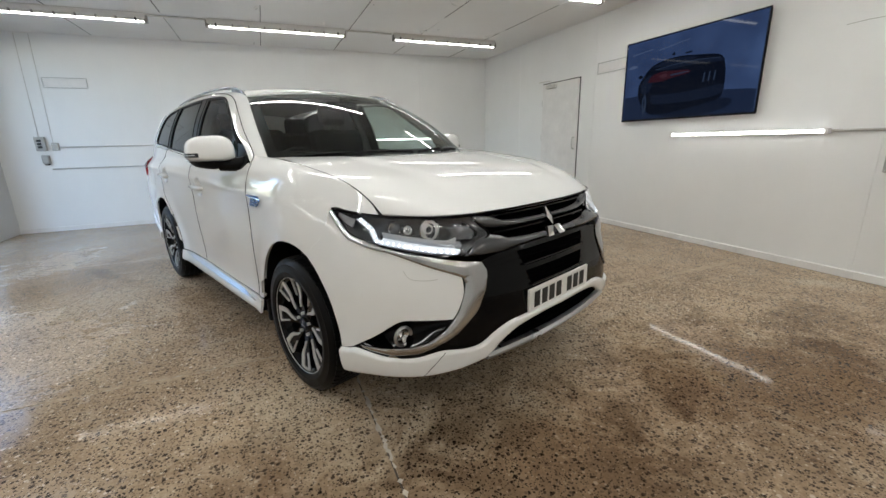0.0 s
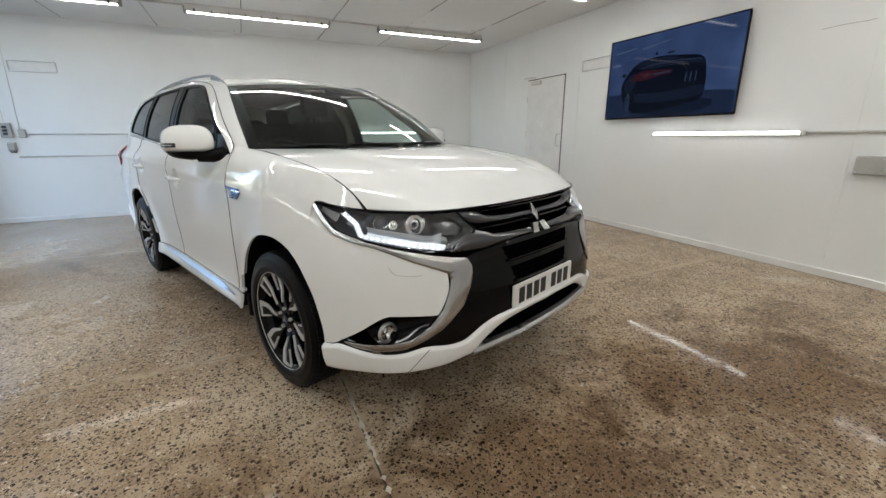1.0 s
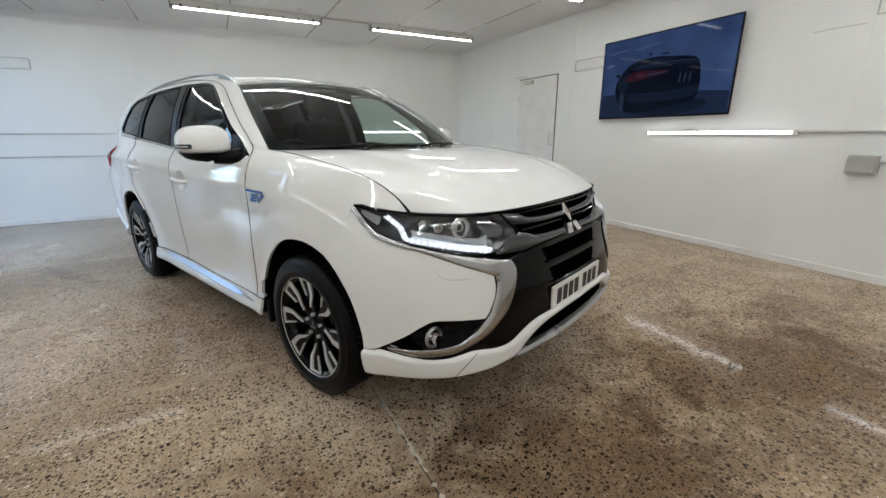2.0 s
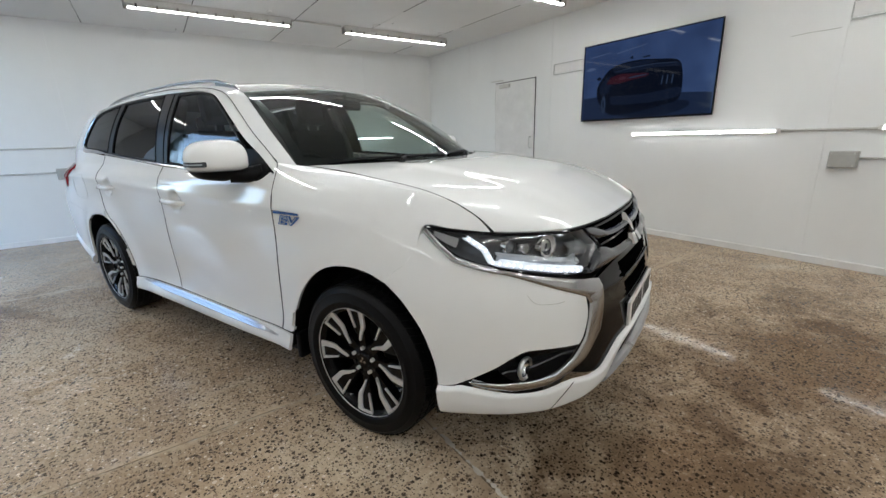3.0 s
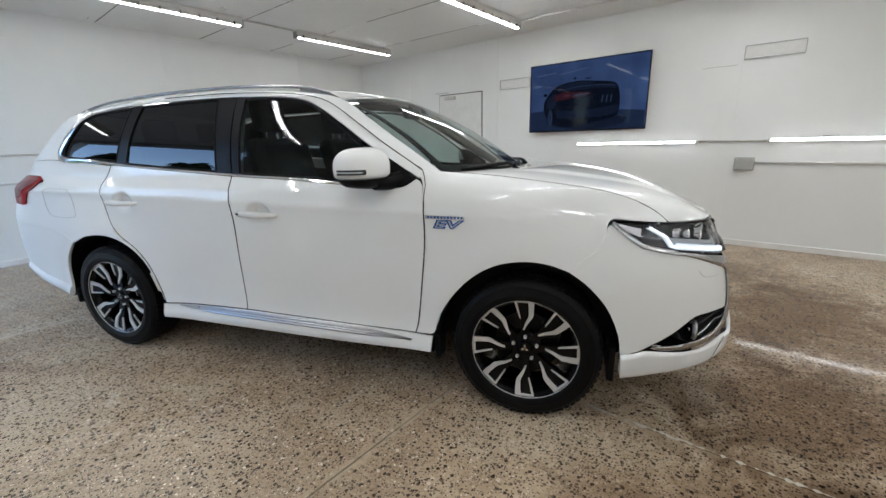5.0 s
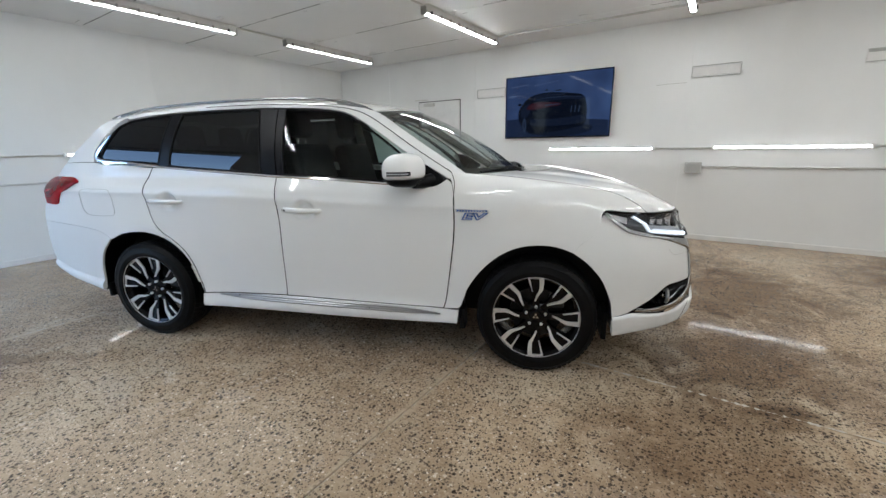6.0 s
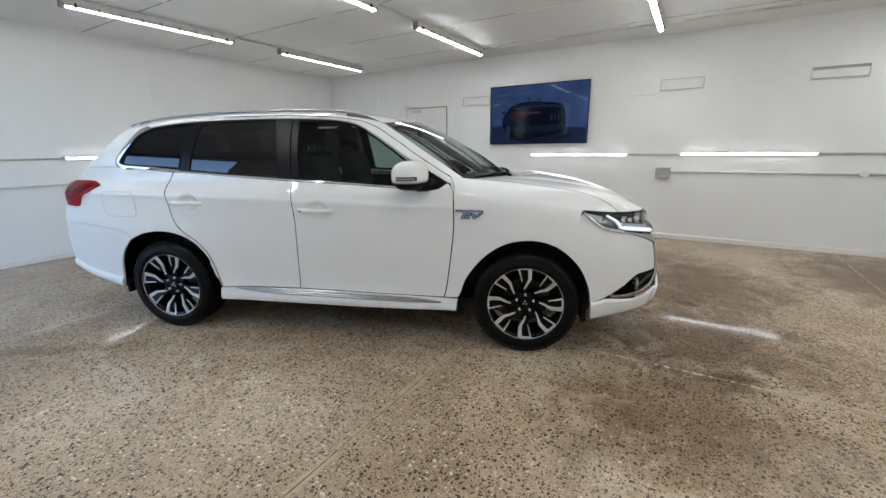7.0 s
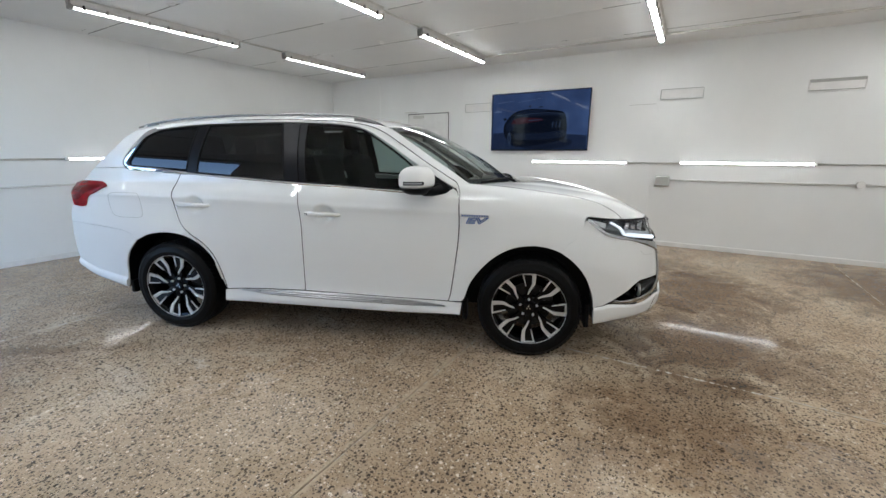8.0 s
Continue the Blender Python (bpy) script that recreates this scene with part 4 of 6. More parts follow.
# ---- glass and pillars on the flank ----
QUARTER = dict(b=[(-1.61, 1.222), (-1.5, 1.215), (-1.334, 1.206), (-1.139, 1.194)], t=[(-1.51, 1.432), (-1.43, 1.467), (-1.3, 1.487), (-1.094, 1.502)], l=[(-1.61, 1.222), (-1.622, 1.25), (-1.58, 1.33), (-1.51, 1.432)], r=[(-1.139, 1.194), (-1.12, 1.34), (-1.094, 1.502)])
REARG = dict(b=[(-1.055, 1.178), (-0.7, 1.153), (-0.365, 1.133)], t=[(-1.005, 1.507), (-0.72, 1.515), (-0.425, 1.518)], l=[(-1.055, 1.178), (-1.05, 1.26), (-1.03, 1.4), (-1.005, 1.507)], r=[(-0.365, 1.133), (-0.39, 1.33), (-0.425, 1.518)])
FRONTG = dict(b=[(-0.205, 1.122), (0.122, 1.107), (0.439, 1.088), (0.64, 1.078)], t=[(-0.235, 1.508), (0.0, 1.502), (0.165, 1.474), (0.292, 1.41), (0.42, 1.33), (0.53, 1.25), (0.60, 1.19)], l=[(-0.205, 1.122), (-0.225, 1.33), (-0.235, 1.508)], r=[(0.64, 1.078), (0.60, 1.19)])


def pane(name, o, material, label):
    return both(name, coons(sd(o["b"]), sd(o["t"]), sd(o["l"]), sd(o["r"]), 26, 16, -0.006), material, car, 0.0, label)


pane("quarter_glass", QUARTER, M_PRIVACY, "dark tinted glass")
pane("rear_door_glass", REARG, M_PRIVACY, "dark tinted glass")
pane("front_door_glass", FRONTG, M_SIDEGLASS, "lightly tinted glass")
flank("pillar", [(-0.365, 1.121), (-0.205, 1.112)], [(-0.425, 1.527), (-0.235, 1.522)], [(-0.365, 1.121), (-0.39, 1.33), (-0.425, 1.527)], [(-0.205, 1.112), (-0.225, 1.33), (-0.235, 1.522)], 8, 16, M_PILLAR, "gloss black pillar cover", 0.006, -0.001)
flank("pillar", [(-1.139, 1.171), (-1.055, 1.165)], [(-1.094, 1.512), (-1.005, 1.516)], [(-1.139, 1.171), (-1.12, 1.34), (-1.094, 1.512)], [(-1.055, 1.165), (-1.05, 1.26), (-1.03, 1.4), (-1.005, 1.516)], 6, 16, M_PILLAR, "gloss black pillar cover", 0.006, -0.001)
flank("sail_panel", [(0.64, 1.066), (0.72, 1.064), (0.80, 1.085)], [(0.60, 1.20), (0.66, 1.195), (0.72, 1.165), (0.80, 1.105)], [(0.64, 1.066), (0.60, 1.20)], [(0.80, 1.085), (0.80, 1.105)], 10, 8, M_TRIMBLACK, "black mirror corner panel", 0.004, -0.001)
pair("door_gap", tube([onto(p, 0.0005) for p in resample(sd([(-0.254, 1.108), (-0.268, 1.22), (-0.278, 1.33), (-0.286, 1.43), (-0.292, 1.522)]), 30)], 0.0022, 6), M_VOID, car)
# black rubber frame lines round the panes
for o in (QUARTER, REARG, FRONTG):
    for key in ("b", "t", "l", "r"):
        pair("window_seal", tube([onto(p, -0.004) for p in resample(sd(o[key]), 24)], 0.007, 6), M_TRIMBLACK, car)
# chrome line below and behind the windows
LINE = [(0.64, 1.068), (0.439, 1.076), (0.122, 1.096), (-0.25, 1.113), (-0.5, 1.130), (-0.818, 1.151), (-1.071, 1.169), (-1.334, 1.193), (-1.52, 1.202), (-1.63, 1.212), (-1.668, 1.245), (-1.65, 1.285), (-1.572, 1.395), (-1.52, 1.452), (-1.44, 1.484)]
pts = resample(sd(LINE), 80)
grid = [[], [], []]
for k, p in enumerate(pts):
    d = (pts[min(79, k + 1)] - pts[max(0, k - 1)]).normalized()
    n = Vector((-d.z, 0, d.x))
    w = 0.006 + 0.012 * smooth(52, 66, k)
    for row, s in zip(grid, (-1, 0, 1)):
        q = onto(p + n * (s * w), 0.002 + (0.005 if s == 0 else 0.0))
        row.append(q)
both("window_chrome", grid, M_CHROME, car, 0.006, "chrome window line")
# chrome strip on the sill
CH_T = [(0.785, 0.314), (0.6, 0.333), (0.43, 0.339), (0.014, 0.345), (-0.423, 0.348), (-0.60, 0.346), (-0.735, 0.338)]
CH_B = [(0.785, 0.308), (0.6, 0.300), (0.43, 0.300), (0.014, 0.302), (-0.424, 0.308), (-0.60, 0.318), (-0.735, 0.334)]
g = loft(sd(CH_T), sd(CH_B), 40, 7)
g = [[onto(p, 0.016 + (0.0, 0.005, 0.001, 0.006, 0.001, 0.005, 0.0)[j]) for p in row] for j, row in enumerate(g)]
both("sill_trim", g, M_SATIN, car, 0.006, "ribbed chrome sill trim")

# ---- door furniture ----
for hx, hz, x0, x1 in ((-0.065, 0.917, -0.188, 0.056), (-1.05, 0.957, -1.175, -0.925)):
    y = -SECTION(hz)
    bm = bmesh.new()
    path = [(x0, y + 0.012, hz), (x0 + 0.012, y - 0.012, hz), (x0 + 0.04, y - 0.024, hz), (hx, y - 0.028, hz - 0.002), (x1 - 0.04, y - 0.024, hz - 0.002), (x1 - 0.012, y - 0.012, hz - 0.003), (x1, y + 0.012, hz - 0.003)]
    tube(path, [0.012, 0.014, 0.0155, 0.0155, 0.015, 0.013, 0.010], 12, bm)
    for v in bm.verts:
        v.co.y = y - 0.02 + (v.co.y - y + 0.02) * 0.75
    for door_pair, flip in ((front_doors if hx > -0.5 else rear_doors, False), (front_doors if hx > -0.5 else rear_doors, True)):
        b2 = mirrored(bm) if flip else bm.copy()
        h = shade(part("handle", b2, M_PAINT, door_pair[1 if flip else 0]))
        if hx > -0.5 and not flip:
            part("lock", tube([(x0 + 0.022, y - 0.027, hz), (x0 + 0.022, y - 0.0315, hz)], 0.006, 10), M_TRIMBLACK, h)
            part("lock", tube([(x0 + 0.006, y - 0.012, hz), (x0 + 0.006, y - 0.0225, hz)], 0.005, 10), M_TRIMBLACK, h)
    bm.free()

# fuel flap on the right wing
FLAP = [(-1.765, 1.0), (-1.745, 1.022), (-1.70, 1.030), (-1.56, 1.030), (-1.51, 1.026), (-1.490, 1.005), (-1.482, 0.94), (-1.480, 0.885), (-1.492, 0.858), (-1.53, 0.850), (-1.66, 0.849), (-1.72, 0.858), (-1.748, 0.885), (-1.762, 0.94), (-1.765, 1.0)]
part("fuel_flap", tube([onto(p, 0.0005) for p in resample(sd(FLAP), 70)], 0.0018, 6), M_GREYPLASTIC, car, "thin grey seam of the fuel flap")

# door mirrors
def mirror_shell():
    bm = bmesh.new()
    bmesh.ops.create_uvsphere(bm, u_segments=28, v_segments=18, radius=1.0)
    for v in bm.verts:
        x, y, z = v.co
        px = 0.085 * math.copysign(abs(x) ** 0.75, x)
        py = 0.112 * math.copysign(abs(y) ** 0.62, y)
        pz = 0.087 * z ** 0.82 * (1.0 + 0.05 * (py / 0.112)) if z > 0 else -0.058 * abs(z) ** 0.45
        v.co = Vector((0.615 + px + 0.035 * (py / 0.112), -0.93 + py, 1.158 + pz))
    return bm


for flip in (False, True):
    m = part("mirror", mirrored(mirror_shell()) if flip else mirror_shell(), M_PAINT, car, "white door mirror housing")
    shade(m, 1.2)
    s = 1 if flip else -1

    def mir(bm):
        return mirrored(bm) if flip else bm
    base = mirror_shell()
    for v in base.verts:
        v.co.z = min(v.co.z, 1.116) - 0.004
        v.co.x = 0.615 + (v.co.x - 0.615) * 1.03
        v.co.y = -0.93 + (v.co.y + 0.93) * 0.99
    bmesh.ops.remove_doubles(base, verts=base.verts, dist=0.0005)
    for v in base.verts:
        v.co.z = 1.110 - 0.047 * smooth(0.0, 0.016, 1.112 - v.co.z) * (1.0 - 0.40 * abs(v.co.y + 0.93) / 0.112)
    shade(part("lower_cover", mir(base), M_TRIMBLACK, m, "black lower cover"))
    shade(part("stalk", mir(tube([(0.655, -0.90, 1.09), (0.69, -0.84, 1.085), (0.73, -0.785, 1.09)], [0.036, 0.036, 0.042], 12)), M_TRIMBLACK, m))
    # flasher: a dark strip with a bright edge round the front of the shell
    strip_pts = []
    for k in range(15):
        a = math.radians(-104 + 148.4 * k / 14)
        cx, sy = math.cos(a), -math.sin(a) * -1
        px = 0.0865 * abs(cx) ** 0.75 * (1 if cx > 0 else -1)
        py = 0.1145 * math.copysign(abs(math.sin(a)) ** 0.62, math.sin(a))
        strip_pts.append(Vector((0.615 + px + 0.035 * (py / 0.112), -0.93 + py, 1.142)))
    g = [[p + Vector((0.0025, -0.001, dz)) for p in strip_pts[:8]] for dz in (-0.011, 0.0, 0.011)]
    for p in g[1]:
        p.x += 0.003
    shade(part("flasher", sheet(g, 0.004, flip), M_GUNMETAL, m, "smoked flasher strip"))
    g = [[p + Vector((0.0065, -0.0015, dz)) for p in strip_pts[:7]] for dz in (-0.003, 0.003)]
    part("flasher_lens", sheet(g, 0.002, flip), M_FROST, m)
    bm = bmesh.new()
    bmesh.ops.create_uvsphere(bm, u_segments=20, v_segments=12, radius=1.0)
    for v in bm.verts:
        v.co = Vector((0.565 + 0.012 * v.co.x + 0.03 * v.co.y, -0.93 + 0.098 * v.co.y, 1.158 + 0.068 * v.co.z))
    shade(part("mirror_glass", mir(bm), M_CHROME, m, "mirror glass"))

# roof rails
for flip in (False, True):
    pts = [(0.315, 0.588, 1.500), (0.27, 0.585, 1.522), (0.19, 0.582, 1.548), (0.05, 0.582, 1.573), (-0.2, 0.583, 1.588), (-0.45, 0.583, 1.594), (-0.9, 0.580, 1.588), (-1.3, 0.570, 1.570), (-1.52, 0.558, 1.548), (-1.66, 0.548, 1.525), (-1.71, 0.545, 1.512)]
    s = 1 if flip else -1
    line = resample([(x, s * y, z - 0.006) for x, y, z in pts], 44)
    bm = tube(line, [0.006 + 0.0035 * min(1, k / 5, (43 - k) / 5) for k in range(44)], 10)
    rail = shade(part("roof_rail", bm, M_RAIL, car, "satin silver roof rail"))
    for x0, x1 in ((0.08, 0.30), (-1.69, -1.48)):
        pl = [p for p in line if x0 <= p.x <= x1]
        gr = [[p + Vector((0, -0.012, -0.006)) for p in pl], [p + Vector((0, -0.012, -0.05)) for p in pl]]
        g2 = [[p + Vector((0, 0.012, -0.05)) for p in pl], [p + Vector((0, 0.012, -0.006)) for p in pl]]
        part("rail_foot", sheet(gr + g2), M_RAILFOOT, rail)

# tail lamps
T_T = [(-2.19, 1.085), (-2.1, 1.105), (-1.95, 1.108), (-1.86, 1.104), (-1.80, 1.082)]
T_B = [(-2.12, 0.925), (-2.00, 0.920), (-1.965, 0.985), (-1.87, 1.033), (-1.80, 1.068)]
lamps = both("tail_lamp", loft(sd(T_T), sd(T_B), 24, 10, 0.008, 0.012), M_REDLENS, car, 0.02, "red tail lamp")
T_T2 = [(-2.17, 1.05), (-2.08, 1.07), (-1.95, 1.08), (-1.85, 1.082)]
T_B2 = [(-2.11, 0.965), (-2.05, 0.975), (-1.97, 1.025), (-1.86, 1.065)]
for lamp, flip in zip(lamps, (False, True)):
    shade(part("inner_lamp", sheet(loft(sd(T_T2), sd(T_B2), 18, 4, 0.0215), 0.002, flip), painted("dark_red_lens", (0.13, 0.001, 0.003), 0.08, 0.4, 30.0, relief=0.0, spec=0.15), lamp))
# tailgate and rear apron
grid = []
for z, xb, w in ((0.42, -2.17, 0.80), (0.6, -2.2, 0.80), (0.8, -2.16, 0.79), (1.0, -2.15, 0.74), (1.1, -2.1, 0.72), (1.2, -1.98, 0.70), (1.36, -1.80, 0.64), (1.48, -1.68, 0.59), (1.525, -1.62, 0.565)):
    grid.append([Vector((xb - 0.13 * (1 - (k / 10) ** 2), w * k / 10, z)) for k in range(-10, 11)])
gate = shade(part("tailgate", sheet(grid, 0.01), M_PAINT, car, "white tailgate"))
pane_rows = []
for z, xb, w in ((1.16, -2.034, 0.62), (1.24, -1.938, 0.60), (1.36, -1.803, 0.56), (1.46, -1.70, 0.52)):
    pane_rows.append([Vector((xb - 0.004 - 0.13 * (1 - (w / 0.64 * k / 10) ** 2), w * k / 10, z)) for k in range(-10, 11)])
part("rear_window", sheet(pane_rows, 0.004), M_GLOSSBLACK, gate, "dark tinted rear window")
part("rear_plate", box(-2.312, -0.26, 0.86, -2.296, 0.26, 0.965, 0.003), M_PLATE, gate, "plain white rear plate")
part("handle_trim", box(-2.318, -0.42, 0.985, -2.27, 0.42, 1.015, 0.006), M_CHROME, gate, "chrome bar")
part("diffuser", box(-2.26, -0.62, 0.30, -2.12, 0.62, 0.43, 0.02), M_TRIMBLACK, car, "black rear diffuser")

# ---- car front ----
def mx(points, off=0.0):
    """Mixed outline points on the right front: (x, None, z) on the flank, (None, y, z) ahead."""
    return [onto((x, -0.8, z), off) if y is None else Vector((front_x(y, z) + off, -abs(y), z)) for x, y, z in points]


CH_OUT = mx([(1.676, None, 0.926), (1.737, None, 0.876), (1.80, None, 0.836), (None, .773, .811), (None, .711, .787), (None, .594, .757), (None, .470, .732), (None, .452, .70), (None, .454, .67), (None, .472, .623), (None, .517, .555), (None, .594, .494), (None, .662, .448), (None, .716, .410), (None, .777, .386), (None, .817, .388), (1.835, None, .396)])
CH_IN = mx([(1.668, None, 0.914), (1.731, None, 0.864), (1.79, None, 0.823), (None, .79, .806), (None, .737, .778), (None, .666, .737), (None, .595, .704), (None, .562, .688), (None, .555, .665), (None, .565, .63), (None, .597, .561), (None, .648, .497), (None, .701, .45), (None, .753, .423), (None, .798, .409), (None, .826, .404), (1.845, None, .400)])
# white bumper corner
A = [(1.742, .362), (1.725, .456), (1.676, .566), (1.60, .655), (1.5185, .7145)]
bumper_l = sd(A)
bumper_t = sd([(1.5185, .7145), (1.5615, .764), (1.6085, .799), (1.6465, .865)]) + CH_IN[0:8]
bumper_r = mx([(None, .62, .536), (None, .597, .565), (None, .565, .63)]) + [CH_IN[7]]
bumper_b = sd([(1.742, .362), (1.80, .378)]) + mx([(1.84, None, .400), (None, .805, .462), (None, .759, .526), (None, .721, .537), (None, .66, .538), (None, .62, .536)])
both("front_bumper", coons(bumper_b, bumper_t, bumper_l, bumper_r, 60, 44, 0.0), M_PAINT, car, 0.02)
# chrome wing
ca = [a.lerp(b, k / 7) for a, b in zip(CH_OUT, CH_OUT[1:]) for k in range(7)][:110]
cb = [a.lerp(b, k / 7) for a, b in zip(CH_IN, CH_IN[1:]) for k in range(7)][:110]
g = [[p.lerp(q, v) for p, q in zip(ca, cb)] for v in (0.0, 0.05, 0.12, 0.5, 0.88, 0.95, 1.0)]
lift = (0.0045, 0.0075, 0.009, 0.0105, 0.009, 0.0075, 0.0045)
g = [[onto(p, lift[j] * min(1.0, 0.15 + (109 - k) / 14)) for k, p in enumerate(row)] for j, row in enumerate(g)]
both("chrome_wing", g, M_WING, car, 0.02, "broad chrome bumper wing")
# lip
LIP_T = sd([(1.742, .362), (1.80, .374)]) + mx([(None, .835, .386), (None, .777, .376), (None, .73, .388), (None, .661, .418), (None, .58, .415), (None, .52, .420), (None, .447, .450), (None, .36, .470), (None, .25, .474), (None, .12, .474)]) + [Vector((front_x(0, .474), 0, .474))]
LIP_B = sd([(1.749, .248), (1.79, .255)]) + mx([(None, .825, .272), (None, .775, .29), (None, .717, .306), (None, .62, .328), (None, .53, .343), (None, .48, .352), (None, .42, .392), (None, .34, .425), (None, .25, .442), (None, .12, .448)]) + [Vector((front_x(0, .448), 0, .448))]
g = loft(LIP_T, LIP_B, 90, 21)
LIP_LIFT = spline([(0.0, 0.002), (0.05, 0.010), (0.10, 0.0165), (0.16, 0.018), (0.45, 0.0165), (0.80, 0.011), (0.93, 0.006), (1.0, -0.004)])
g = [[onto(p, LIP_LIFT(j / 20)) for p in row] for j, row in enumerate(g)]
both("front_lip", g, M_PAINT, car, 0.03)
pair("lip_seam", tube([onto(p, 0.0195) for p in resample(mx([(None, .662, .414), (None, .69, .37), (None, .72, .318)]), 10)], 0.0012, 5), M_TRIMBLACK, car)
# fog lamp recess
g = coons(mx([(1.845, None, .402), (None, .79, .408), (None, .745, .425), (None, .70, .455), (None, .655, .497)]), mx([(1.845, None, .408), (None, .805, .462), (None, .759, .528), (None, .721, .540), (None, .62, .538)]), mx([(1.845, None, .402), (1.845, None, .408)]), mx([(None, .655, .497), (None, .62, .538)]), 24, 10)
for j, row in enumerate(g):
    for k, p in enumerate(row):
        row[k] = onto(p, 0.001 - 0.090 * (math.sin(math.pi * k / 23) * math.sin(math.pi * j / 9)) ** 0.6)
for flip in (False, True):
    rec = shade(part("fog_recess", sheet(g, 0.0, flip), M_GLOSSBLACK, car, "gloss black fog lamp recess"))
    s = 1 if flip else -1
    cx, cy = 2.024, s * 0.748
    turn = Matrix.Translation((cx, cy, 0.467)) @ Euler((0, 0, radians(85) if s < 0 else radians(95))).to_matrix().to_4x4()
    ring = lathe([(0.030, -0.008), (0.036, -0.014), (0.041, -0.011), (0.0415, -0.004), (0.034, 0.004)], 32)
    bmesh.ops.transform(ring, matrix=turn, verts=ring.verts)
    shade(part("fog_ring", ring, M_SATIN, rec, "chrome ring"))
    lens = lathe([(0.0005, -0.011), (0.012, -0.0107), (0.024, -0.0095), (0.031, -0.008)], 32)
    bmesh.ops.transform(lens, matrix=turn, verts=lens.verts)
    shade(part("fog_lens", lens, M_LENS, rec))
    cup = lathe([(0.0005, 0.02), (0.009, 0.014), (0.0095, 0.004), (0.014, 0.010), (0.03, -0.004)], 32)
    bmesh.ops.transform(cup, matrix=turn, verts=cup.verts)
    shade(part("reflector", cup, M_CHROME, rec))
# washer cover seam on the bumper corner
pair("washer_seam", tube([onto(p, 0.0005) for p in resample(mx([(None, .728, .722), (None, .722, .70), (None, .708, .69), (None, .665, .688), (None, .645, .692)]), 20)], 0.0010, 5), M_GREYPLASTIC, car)

# headlamps
M_PROJECTOR = painted("projector_glass", (0.10, 0.11, 0.12), 0.05, 0.1, 30.0, relief=0.0, spec=0.8)
H_T = sd([(1.672, .931), (1.763, .925)]) + mx([(None, .724, .914), (None, .675, .912), (None, .562, .907), (None, .457, .905)])
H_B = sd([(1.676, .926), (1.737, .876), (1.802, .840)]) + mx([(None, .774, .816), (None, .711, .793), (None, .626, .773), (None, .53, .769)])
H_R = mx([(None, .53, .769), (None, .46, .80), (None, .395, .826), (None, .43, .868), (None, .457, .905)])
H_L = sd([(1.676, .926), (1.672, .931)])
lens_grid = coons(H_B, H_T, H_L, H_R, 46, 16, 0.0)
housing = [[None] * 46 for _ in range(16)]
for j in range(16):
    for i in range(46):
        d = 0.062 * min(1, i / 6, (45 - i) / 4 + 0.2) * (math.sin(math.pi * (j + 0.3) / 15.6) ** 0.5 if 0 < j < 15 else 0.25)
        p = lens_grid[j][i]
        housing[j][i] = p - Vector((d, -d * 0.5 * smooth(0.6, 0.8, -p.y), 0))


def on_lamp(u, v, off):
    """A point inside the headlamp: u from the outer tip inwards, v upwards, off behind the lens."""
    i, j = u * 45, v * 15
    i0, j0 = min(44, int(i)), min(14, int(j))
    a = lens_grid[j0][i0].lerp(lens_grid[j0][i0 + 1], i - i0)
    c = lens_grid[j0 + 1][i0].lerp(lens_grid[j0 + 1][i0 + 1], i - i0)
    p = a.lerp(c, j - j0)
    return p - Vector((off, -off * 0.5 * smooth(0.6, 0.8, -p.y), 0))


def uv_near(y, z):
    """The lamp's (u, v) nearest to a front point."""
    best = min(((abs(lens_grid[j][i].y + y) + abs(lens_grid[j][i].z - z)), i / 45, j / 15) for j in range(16) for i in range(46))
    return best[1], best[2]


